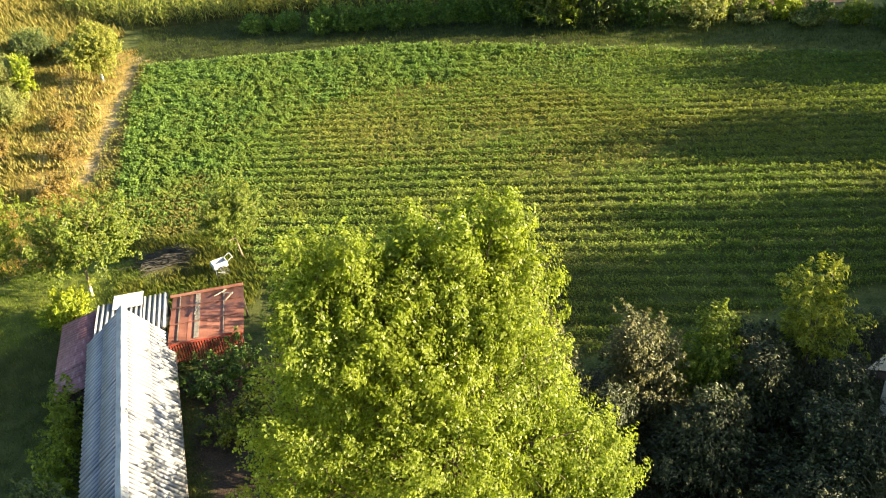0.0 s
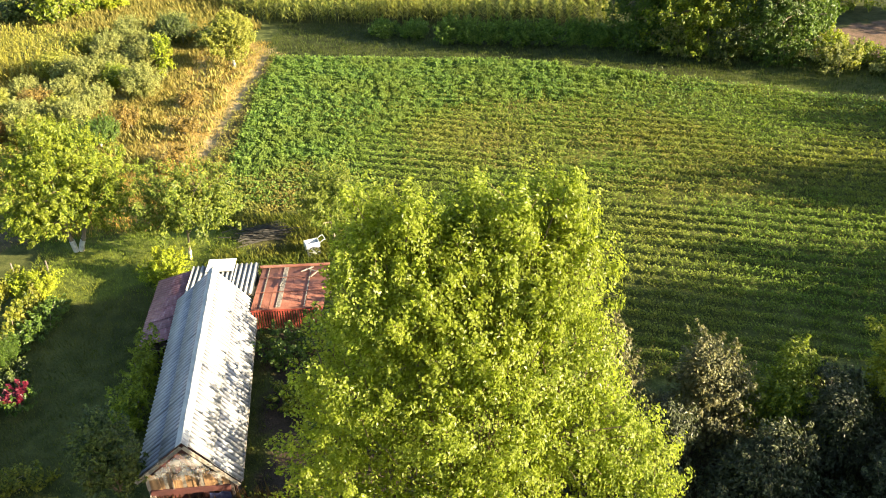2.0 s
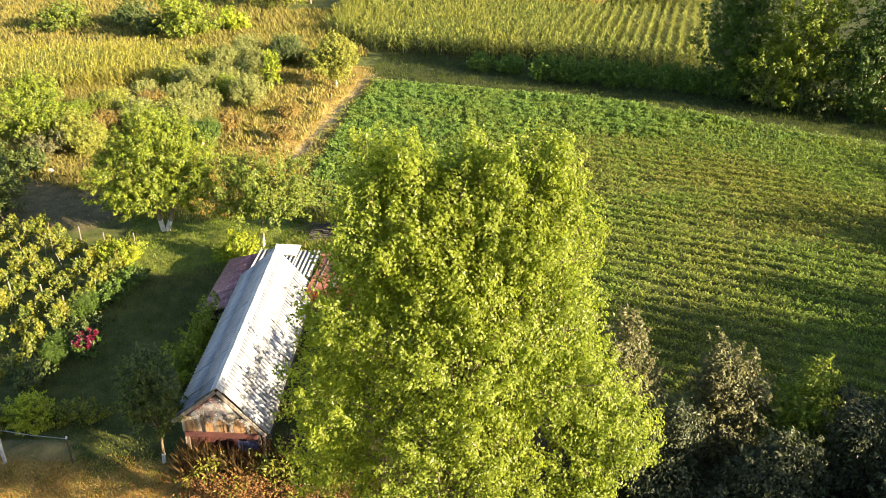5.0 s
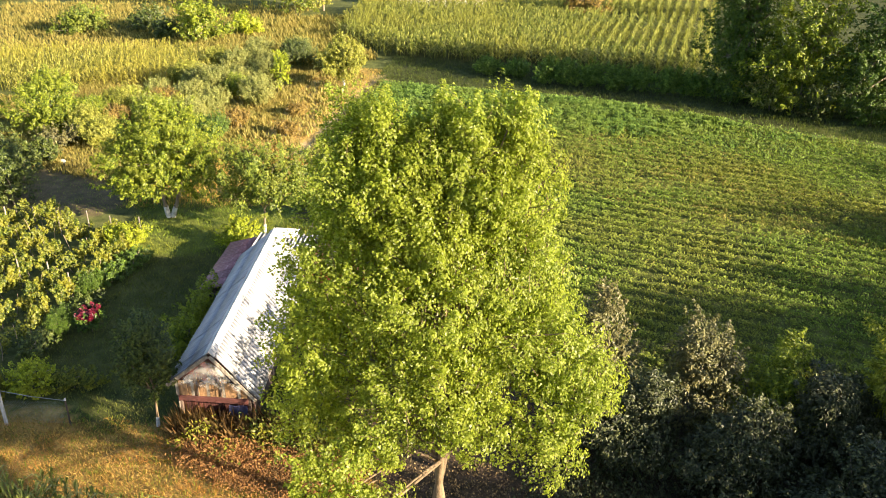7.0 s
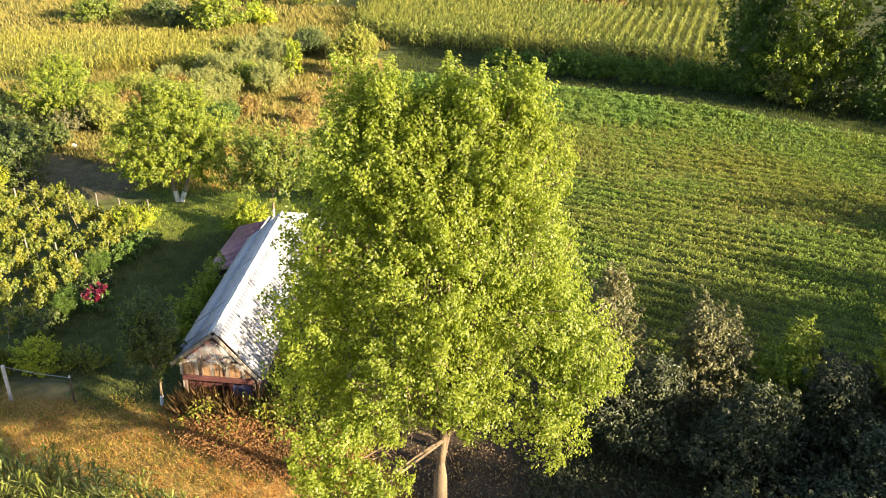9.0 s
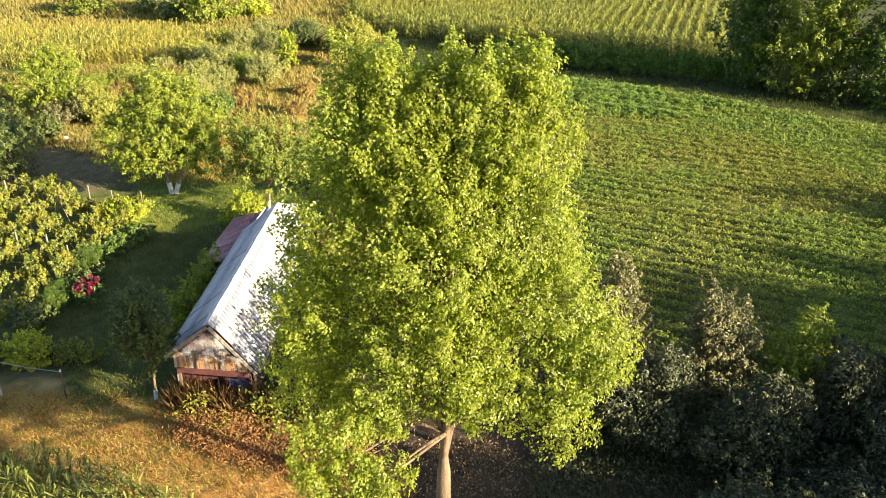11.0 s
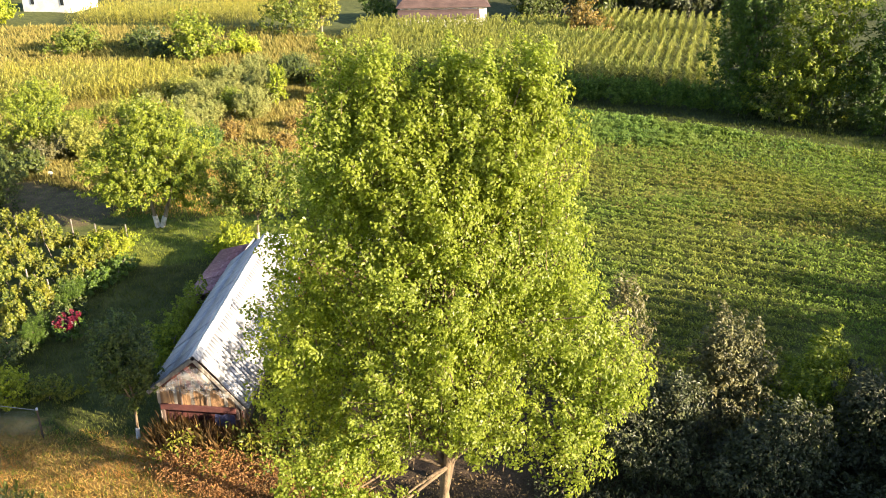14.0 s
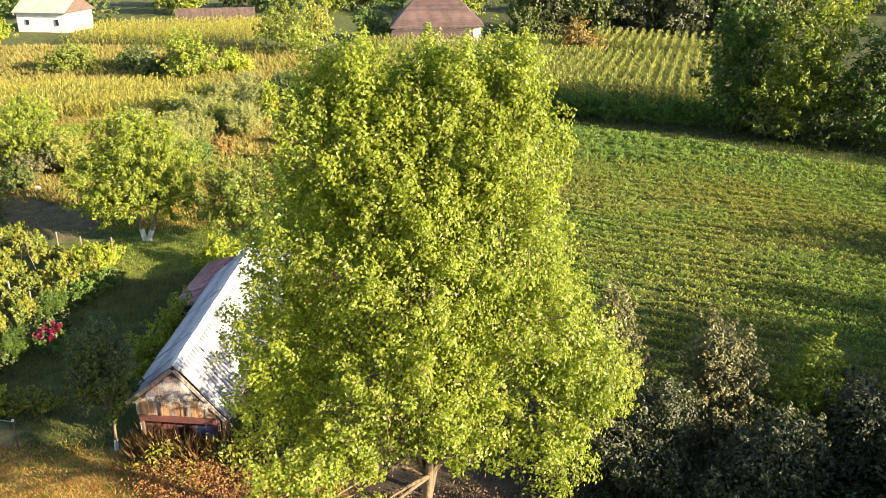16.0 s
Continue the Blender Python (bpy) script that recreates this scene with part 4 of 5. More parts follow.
def red_shelter():
    r = np.random.default_rng(8)
    top = thing("rusty_shelter", (-6.2, 30.25, 0), "shelter with a flat rust-red sheet roof and red picket front", "shelter", turn=-6)
    for n in range(4):
        m = pose(n * 0.83, 0, 1.62 + 0.008 * (n % 2), 2.5, 0, r.normal() * 0.5)
        sheet("roof_sheet", 3.55, 0.86, 0.43, 0.004, RUST, top, m)
    for y in (0.05, 3.4):
        box("beam", (3.3, 0.09, 0.1), (1.65, y, 1.54 + y * 0.04), RED_WOOD, top)
    for x in (0.1, 1.7, 3.2):
        for y in (0.1, 3.4):
            box("post", (0.09, 0.09, 1.6), (x, y, 0.75), DARK_WOOD, top)
    for n in range(27):
        box("picket", (0.06, 0.025, 0.95 + r.normal() * 0.02), (0.1 + n * 0.118, -0.03, 1.06), RED_WOOD, top, None, 0)
    for x, w in ((1.25, 0.22), (0.42, 0.05), (2.45, 0.05)):
        box("roof_batten", (w, 3.3, 0.02), (x, 1.75, 1.655 + 1.75 * 0.043), GREY_WOOD, top, Matrix.Rotation(radians(2.5), 4, "X"), 0)
    for y in (1.3, 2.5):
        box("roof_batten", (3.2, 0.05, 0.02), (1.65, y, 1.675 + y * 0.043), RUST, top, None, 0)
    box("back_rail", (3.4, 0.12, 0.1), (1.65, 3.42, 1.86), RUST, top)
    for n, (x, y, a) in enumerate(((2.3, 3.0, 35), (2.55, 2.9, -25), (2.7, 2.6, 60), (1.2, 2.0, 80))):
        box("stick", (0.7, 0.05, 0.05), (x, y, 1.79 + y * 0.043 - 0.05), GREY_WOOD, top, Matrix.Rotation(radians(a), 4, "Z"))


red_shelter()


def cart():
    """White two-wheeled garden cart with a bent handle."""
    top = thing("garden_cart", (-3.55, 37.6, 0), "white enamelled garden cart on two spoked wheels", "cart", turn=15)
    top.scale = (0.88, 0.88, 0.92)
    bm = bmesh.new()
    add_box(bm, (0.9, 0.65, 0.36), (0, 0, 0.72), None, 0.05)
    tray = [f for f in bm.faces if f.normal.z > 0.9]
    bmesh.ops.inset_region(bm, faces=tray, thickness=0.04, depth=-0.26)
    part("tray", bm, WHITE_PAINT, top)
    for side in (-1, 1):
        wheel = new("wheel")
        wheel.parent = top
        ang = np.linspace(0, 2 * np.pi, 19)
        ring = [((0.36 * math.cos(a), side * 0.46, 0.36 + 0.36 * math.sin(a)), 0.03) for a in ang]
        v, f = tubes([ring], 6)
        mesh("tyre", v, f, RUBBER, wheel, True)
        sp = [[((0, side * 0.46, 0.36), 0.012), ((0.34 * math.cos(a), side * 0.46, 0.36 + 0.34 * math.sin(a)), 0.01)] for a in ang[:-1:2]]
        v, f = tubes(sp, 4)
        mesh("spokes", v, f, GALVANISED, wheel)
    v, f = tubes([[((0.45, y, 0.85), 0.02), ((0.7, y, 1.0), 0.02), ((0.8, y, 0.98), 0.02)] for y in (-0.3, 0.3)] + [[((0.8, -0.3, 0.98), 0.02), ((0.8, 0.3, 0.98), 0.02)]], 6)
    mesh("handle", v, f, WHITE_PAINT, top, True)
    v, f = tubes([[((-0.4, y, 0.0), 0.02), ((-0.35, y, 0.55), 0.02)] for y in (-0.3, 0.3)], 6)
    mesh("leg", v, f, GALVANISED, top)
    v, f = tubes([[((0, -0.46, 0.36), 0.02), ((0, 0.46, 0.36), 0.02)]], 6)
    mesh("axle", v, f, GALVANISED, top)


cart()


def brush_pile():
    r = np.random.default_rng(9)
    paths = []
    for n in range(110):
        a = r.normal() * 0.25
        c = np.array([r.normal() * 0.55, r.normal() * 0.4, abs(r.normal()) * 0.17 + 0.05])
        d = np.array([math.cos(a), math.sin(a), r.normal() * 0.04]) * r.uniform(0.5, 1.1)
        paths.append([(c - d, 0.025), (c, 0.022), (c + d, 0.008)])
    v, f = tubes(paths, 4)
    ob = mesh("brush_pile", v, f, DEAD_TWIG)
    ob.location = (-6.35, 40.2, 0.0)
    tagged(ob, "low pile of cut grey branches on the grass", "brush", "", "stuff")


brush_pile()


def fence():
    top = thing("fence", (-16.2, 19.5, 0), "wire mesh garden fence sagging from a concrete post", "fence", turn=0)
    box("post", (0.11, 0.11, 1.75), (0.0, 0, 0.8), CONCRETE, top)
    box("post", (0.06, 0.06, 1.25), (2.65, 0, 0.6), DARK_WOOD, top)
    v, f = tubes([[((0, 0, 1.62), 0.012), ((1.3, 0, 1.36), 0.012), ((2.65, 0, 1.2), 0.012)]], 6)
    mesh("rail", v, f, GALVANISED, top, True)
    box("insulator", (0.07, 0.07, 0.1), (2.65, 0, 1.25), WHITE_PAINT, top)
    wires = []
    for n in range(-12, 32):
        for s in (1, -1):
            x0 = n * 0.1 if s > 0 else n * 0.1 + 1.25
            pts = [(x0 + s * (z - 0.1), z) for z in np.linspace(0.1, 1.15, 8)]
            pts = [(x, z) for x, z in pts if 0.04 < x < 2.6]
            if len(pts) > 1:
                wires.append([((pts[0][0], s * 0.004, pts[0][1]), 0.0022), ((pts[-1][0], s * 0.004, pts[-1][1]), 0.0022)])
    v, f = tubes(wires, 3)
    mesh("wire_mesh", v, f, GALVANISED, top)


fence()


# ---- trees near the camera ----
POPLAR_MASSES = ([(x, y, z, 0.5, 0.5, 1.15, 1.7) for x, y, z in ((-2.25, 0.2, 14.2), (-1.15, -0.3, 14.3), (0.15, 0.1, 14.2), (1.0, -0.4, 14.3), (2.3, 0.0, 14.3), (1.7, 0.9, 14.0), (-1.8, 1.0, 13.8), (0.4, 1.3, 13.6))]
                 + [(-0.55, 0.4, 13.2, 0.7, 0.8, 1.2, 2.2), (0.7, 0.5, 13.2, 0.7, 0.8, 1.2, 2.2), (0.1, -0.6, 12.9, 0.8, 0.7, 1.0, 2.2), (0.0, -0.2, 13.6, 1.0, 0.8, 0.9, 2.4), (-1.1, -0.8, 12.9, 0.8, 0.7, 1.0, 2.0), (1.2, -0.8, 12.8, 0.8, 0.7, 1.0, 2.0), (-1.9, 0.0, 12.7, 1.35, 1.4, 1.5), (1.9, 0.0, 12.6, 1.5, 1.5, 1.6), (0.0, 0.8, 12.0, 1.7, 1.5, 1.6), (0.0, -1.0, 11.8, 1.5, 1.1, 1.6, 1.9)]
                 + [(-2.5, 0.0, 10.4, 1.7, 1.9, 1.7), (2.1, 0.0, 10.5, 1.6, 1.8, 1.8), (-0.2, -1.3, 9.6, 2.1, 1.6, 1.9), (0.0, 1.9, 10.0, 2.4, 1.6, 2.0)]
                 + [(-3.2, -0.2, 8.2, 1.7, 1.9, 1.4), (2.9, -0.5, 8.5, 1.6, 1.7, 1.2), (4.0, -0.9, 7.4, 1.2, 1.3, 1.1), (0.0, -1.9, 7.5, 2.2, 1.5, 1.5), (0.0, 1.6, 7.6, 2.4, 1.6, 1.4)]
                 + [(-3.3, -0.6, 6.3, 1.5, 1.5, 0.9), (3.3, -1.6, 6.7, 1.3, 1.2, 0.8), (3.2, -2.0, 5.9, 0.9, 0.8, 0.5), (-1.6, -1.7, 5.9, 1.5, 1.3, 0.7), (1.5, -1.9, 6.4, 1.3, 1.1, 0.7)]
                 + [(-2.7, -3.3, 5.8, 1.1, 0.8, 0.8, 0.8), (-2.4, -3.8, 4.9, 1.1, 0.7, 0.6, 0.8), (-1.3, -3.7, 5.1, 0.9, 0.7, 0.6, 0.6), (3.0, -3.2, 6.3, 0.9, 0.8, 0.5, 0.35)])
POPLAR_MASSES = [(*b[:6], b[6] if len(b) > 6 else 1.4 if b[2] > 11 else 1.0 if b[2] > 7 else 0.6 if b[2] > 5.5 else 0.42) for b in POPLAR_MASSES]      # thinner below
tree("poplar", (1.6, 13.2), POPLAR_MASSES, 4250, 62, 0.092, POPLAR_LEAF, PALE_BARK, 0.2, 101, "tall bushy poplar in sunlit yellow-green leaf", spread=0.40, limbs=90, fork=0.42, slim=0.62,
     bole=3.2, stems=[(-0.035, 0.0), (0.035, 0.02), (0.0, -0.03)], splay=40, shell=0.6, tall=0.8, apart=True, lumpy=0.10, loose=0.16, fill=0.26, twigs=1300)
# trees added out of sight behind the poplar for the roof's leaf shadows
for n, (x, y, h) in enumerate(((1.3, 17.6, 5.6), (2.8, 20.4, 6.0), (4.6, 24.0, 6.2), (5.2, 27.6, 5.2))):
    tree("roof_shade_tree", (x, y), [(0, 0, h * 0.62, 1.7, 1.7, h * 0.36), (0.5, 0.3, h * 0.5, 1.5, 1.5, h * 0.3)], 300, 26, 0.16, PLUM_LEAF, BARK, 0.1, 180 + n, "tree hidden behind the poplar, added to dapple the shed roof", spread=0.36, limbs=16, group="trees behind the poplar")
for n, (x, y, h, w, lf) in enumerate(((-4.7, 28.2, 1.7, 1.2, HEDGE_LEAF), (-3.3, 28.7, 2.0, 1.2, HEDGE_LEAF), (-4.2, 25.4, 0.8, 1.0, VINE_LEAF), (-3.0, 26.2, 0.9, 1.0, VINE_LEAF), (-2.4, 22.6, 1.6, 1.2, HEDGE_LEAF), (-3.0, 19.8, 1.5, 1.2, HEDGE_LEAF))):
    tree("yard_bush", (x, y), [(0, 0, h * 0.5, w, w, h * 0.5)], int(90 * w), 22, 0.15, lf, BARK, 0.03, 190 + n, "leafy bush in the shaded yard beside the shed", "bush", 0.22, 5, group="bushes in the yard")
tree("walnut_tree", (-16.6, 40.6), [(0.3, 0, 4.8, 3.2, 3.0, 2.3), (-1.4, -0.6, 3.6, 2.5, 2.4, 1.9), (1.9, 0.4, 3.6, 2.3, 2.3, 1.9), (0.4, 0.2, 6.3, 2.0, 2.0, 1.4), (0.2, -1.6, 3.2, 2.0, 1.2, 1.2)],
     1100, 36, 0.17, WALNUT_LEAF, BARK, 0.13, 102, "round walnut tree with twin lime-whitened trunks", spread=0.36, limbs=22, lime=0.75, slim=0.42, stems=[(-0.12, 0), (0.14, 0.05)], splay=8, apart=True)
tree("plum_tree", (-10.2, 38.6), [(0.5, 0.2, 3.8, 2.3, 2.1, 1.7), (-0.9, 0, 3.2, 1.8, 1.6, 1.4), (1.2, -0.3, 3.0, 1.7, 1.5, 1.3)],
     520, 30, 0.16, PLUM_LEAF, BARK, 0.075, 103, "bushy plum tree with a pale trunk", spread=0.36, limbs=18, lime=0.5, apart=True)
tree("plum_tree", (-2.3, 38.8), [(0.2, 0.5, 2.9, 1.4, 1.3, 1.4), (-0.6, 0, 2.4, 1.1, 1.1, 1.1)],
     330, 34, 0.13, PLUM_LEAF, BARK, 0.07, 104, "young bushy fruit tree beside the rusty shelter", spread=0.34, limbs=14)
tree("young_tree", (-10.0, 19.6), [(-0.2, 0.3, 4.1, 0.7, 0.8, 0.75), (-0.5, 0.2, 3.1, 0.85, 0.9, 0.8), (0.35, 0.3, 3.2, 0.6, 0.8, 0.8), (-0.1, 0.3, 2.2, 0.95, 0.9, 0.7)],
     300, 44, 0.13, DARK_LEAF, PALE_BARK, 0.06, 105, "slender young tree with dull dark leaves before the shed", spread=0.3, limbs=14, lime=0.4, apart=True, tall=0.7)
tree("bush", (-10.9, 36.6), [(0, 0, 0.9, 1.0, 0.9, 0.9), (-0.7, -0.3, 0.6, 0.7, 0.7, 0.6)], 190, 26, 0.13, BRIGHT_LEAF, BARK, 0.03, 106, "small yellow-green bush at the foot of the plum tree", "bush", 0.22, 5)
tree("hedge_bush", (-10.75, 24.9), [(0, 0, 0.9, 0.75, 1.2, 1.0), (0.1, 2.0, 0.95, 0.75, 1.3, 1.05), (0.1, 4.0, 0.9, 0.7, 1.2, 0.95)], 330, 24, 0.15, WALNUT_LEAF, BARK, 0.04, 107, "dense green hedge along the shed wall", "hedge", 0.22, 8, stems=[(0, 0), (0.05, 0.8), (0, 1.6)])
tree("golden_bush", (-16.2, 21.7), [(0, 0, 0.75, 0.95, 0.8, 0.75)], 170, 26, 0.13, BRIGHT_LEAF, BARK, 0.03, 108, "rounded bright yellow-green bush by the fence", "bush", 0.2, 5)
tree("golden_bush", (-17.4, 35.9), [(0, 0, 0.75, 1.1, 1.0, 0.7), (-0.9, 0.5, 0.6, 0.8, 0.8, 0.55)], 260, 30, 0.11, BRIGHT_LEAF, BARK, 0.03, 112, "dense golden-green bush at the corner of the vines", "bush", 0.2, 5)
tree("golden_bush", (-28.6, 40.9), [(0, 0, 1.0, 1.0, 1.0, 0.9)], 170, 26, 0.13, BRIGHT_LEAF, BARK, 0.03, 113, "yellow-green bush beyond the vines", "bush", 0.22, 5)
for n, (x, y) in enumerate(((-17.35, 30.3), (-17.1, 26.5))):
    tree("feathery_shrub", (x, y), [(0, 0, 0.5, 0.5, 0.9, 0.6), (-0.3, 0.7, 0.45, 0.45, 0.7, 0.5)], 220, 34, 0.09, HEDGE_LEAF, BARK, 0.02, 114 + n, "feathery green tall herbs along the lawn's edge", "shrub", 0.24, 4, slim=0.25, tall=1.6, group="herbs along the lawn")
# yellow-green leaves imitate a strip of grass lit between two shadows
tree("sunlit_strip", (-14.6, 22.2), [(0, 0, 0.35, 1.5, 0.6, 0.4)], 130, 24, 0.12, VINE_LEAF, BARK, 0.02, 111, "low yellow-green plants standing in for a sunlit strip of grass", "bush", 0.2, 4)
tree("flower_bush", (-15.8, 26.9), [(0, 0, 0.6, 0.7, 0.7, 0.6)], 60, 16, 0.14, HEDGE_LEAF, BARK, 0.03, 109, "low shrub full of crimson red flowers", "bush", 0.2, 4)
fl = np.random.default_rng(77)
fp_ = fl.uniform(-1, 1, size=(60, 3)) * (0.42, 0.55, 0.24) + (0, 0, 0.9)
v, f = blade_mesh(np.repeat(fp_, 9, 0) + fl.normal(size=(540, 3)) * 0.05, 0.13, fl, None, 0.6, 0.8)
red = mesh("blossom", v, f, RED_PETAL, bpy.data.objects["flower_bush"])
for n, (x, y, a) in enumerate(((-16.9, 28.7, 0.4), (-16.9, 32.0, 0.5), (-17.6, 24.6, 0.5), (-16.4, 33.6, 0.5))):
    tree("border_shrub", (x, y), [(0, 0, a * 0.8, 0.85, 1.1, a), (0.2, 0.7, a * 0.7, 0.7, 0.7, a * 0.8)], 90, 22, 0.15, HEDGE_LEAF if n % 2 else DARK_LEAF, BARK, 0.03, 120 + n, "low green shrub along the lawn's edge", "shrub", 0.22, 4, group="border shrubs")
plants(scatter([(-18.6, 20.2), (-18.4, 21.8), (-17.2, 21.6), (-17.2, 20.3)], 260, rng), 3, 0.4, 0.8, GREEN_GRASS, "tall_grass_clump", "tall clump of coarse grass beside the fence post", "grass", 24, 0.1, 0.08, 1.2)

# ---- vine rows ----
vr = np.random.default_rng(200)
for n in range(7):
    x = -19.1 - n * 1.72
    y0, y1 = 22.6 + n * 0.4, 37.0 + min(n, 4) * 0.85
    top = thing("vine_row", (x, y0, 0), "row of grapevines tied to wooden posts, leaves turning yellow", "vines", "vine rows", turn=-8)
    long = y1 - y0
    blobs = [(vr.normal() * 0.10, s + vr.normal() * 0.15, 0.72 + vr.normal() * 0.12, 0.20 + vr.uniform(0, 0.12), 0.42, 0.48 + vr.uniform(-0.15, 0.25)) for s in np.arange(0.3, long, 0.72) if vr.uniform() > 0.06]
    _, _, pts, out, aim = crown_points(blobs, int(long * 44), 18, 0.17, vr, 0.5, 1.1)
    v, f = blade_mesh(pts[pts[:, 2] > 0.05], 0.115, vr, out[pts[:, 2] > 0.05], 0.4, 0.85, 0.0, aim[pts[:, 2] > 0.05])
    mesh("foliage", v, f, VINE_LEAF, top)
    for s in np.arange(0.4, long, 1.2):
        v, f = tubes([curve_path((vr.normal() * 0.05, s, -0.05), (vr.normal() * 0.12, s + vr.normal() * 0.2, 1.1), 0.025, 0.012, vr)], 5)
        mesh("vine_stem", v, f, BARK, top, True)
    for s in np.arange(1.2, long, 6.5):
        box("post", (0.06, 0.06, 1.6), (0, s + vr.normal() * 0.3, 0.75), GREY_WOOD, top)
tree("elder", (-27.6, 42.6), [(0, 0, 2.0, 1.7, 1.6, 1.6), (-1.2, 0.4, 1.6, 1.3, 1.3, 1.3)], 320, 30, 0.16, DARK_LEAF, BARK, 0.07, 131, "bushy dark green elder at the end of the vines", "shrub", 0.35, 10)

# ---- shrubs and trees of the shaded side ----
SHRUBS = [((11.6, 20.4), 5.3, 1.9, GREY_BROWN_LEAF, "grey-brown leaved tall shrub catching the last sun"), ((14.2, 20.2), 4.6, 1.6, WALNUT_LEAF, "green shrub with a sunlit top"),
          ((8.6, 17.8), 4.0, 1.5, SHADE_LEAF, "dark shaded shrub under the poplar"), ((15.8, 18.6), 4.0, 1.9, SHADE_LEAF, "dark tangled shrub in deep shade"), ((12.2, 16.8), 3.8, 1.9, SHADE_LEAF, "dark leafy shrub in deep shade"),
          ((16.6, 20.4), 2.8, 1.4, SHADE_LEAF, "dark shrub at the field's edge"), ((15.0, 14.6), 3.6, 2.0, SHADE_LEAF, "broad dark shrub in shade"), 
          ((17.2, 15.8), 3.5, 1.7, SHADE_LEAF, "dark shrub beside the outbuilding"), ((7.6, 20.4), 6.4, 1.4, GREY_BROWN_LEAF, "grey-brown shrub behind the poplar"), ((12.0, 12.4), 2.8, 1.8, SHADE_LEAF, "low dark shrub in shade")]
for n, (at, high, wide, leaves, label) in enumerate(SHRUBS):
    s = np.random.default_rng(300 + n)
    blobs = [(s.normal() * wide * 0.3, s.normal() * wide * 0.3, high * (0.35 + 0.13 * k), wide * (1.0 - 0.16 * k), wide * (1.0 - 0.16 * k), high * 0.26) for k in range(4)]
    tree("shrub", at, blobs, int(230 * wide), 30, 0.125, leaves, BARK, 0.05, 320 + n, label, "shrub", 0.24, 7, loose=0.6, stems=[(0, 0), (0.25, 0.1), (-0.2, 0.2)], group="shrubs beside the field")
# undergrowth added in the shade-darkened leaf colour to blacken this corner
plants(scatter([(4.6, 12.5), (4.6, 19), (9, 23), (24, 22), (26, 10), (12, 8)], 9000, rng), 9, 0.12, 0.4, SHADE_LEAF, "shaded_undergrowth", "undergrowth below the shrubs, shade put into its colour", "weeds", 51, 0.25, 0.5)
tree("willow", (18.4, 19.6), [(0, 0, 4.0, 1.4, 1.3, 1.7), (0.3, -0.3, 2.6, 1.5, 1.4, 1.2)], 320, 36, 0.17, WILLOW_LEAF, BARK, 0.08, 340, "yellow-green sunlit small tree at the field's edge", spread=0.3, limbs=14, slim=0.35, apart=True)
# unseen trees, added and placed only for the shadows they cast
for n, (x, y, h, w) in enumerate(((27, 8.5, 8.2, 3.4), (33, 12, 10.5, 3.8), (24, 4.5, 8.0, 3.0), (40, 15.5, 11, 4.0), (31, 3, 10.5, 3.6), (47, 20, 9.5, 3.6), (37.5, 19.5, 9.0, 3.0), (56, 27, 11, 4.2), (66, 36, 11, 4.5), (74, 44, 11, 4.5), (48, 29.5, 9.0, 3.2), (55, 38.5, 8.5, 3.2), (63, 43, 10.5, 3.8))):
    s = np.random.default_rng(350 + n)
    blobs = [(s.normal() * w * 0.25, s.normal() * w * 0.25, h * (0.35 + 0.15 * k), w * (1 - 0.15 * k), w * (1 - 0.15 * k), h * 0.24) for k in range(4)]
    tree("shade_tree", (x, y), blobs, 700, 30, 0.29, HEDGE_LEAF, BARK, 0.2, 360 + n, "unseen tree added to cast shade on the field and shrubs", spread=0.55, limbs=14, group="trees along the lane")

# ---- orchard ----
tree("pear_tree", (-10.4, 71.2), [(0, 0, 2.7, 2.0, 1.9, 1.7), (0.2, 0, 3.5, 1.5, 1.5, 1.2)], 700, 32, 0.17, PEAR_LEAF, BARK, 0.10, 401, "round yellow-leaved pear tree with a whitened trunk", spread=0.35, limbs=14, lime=0.8)
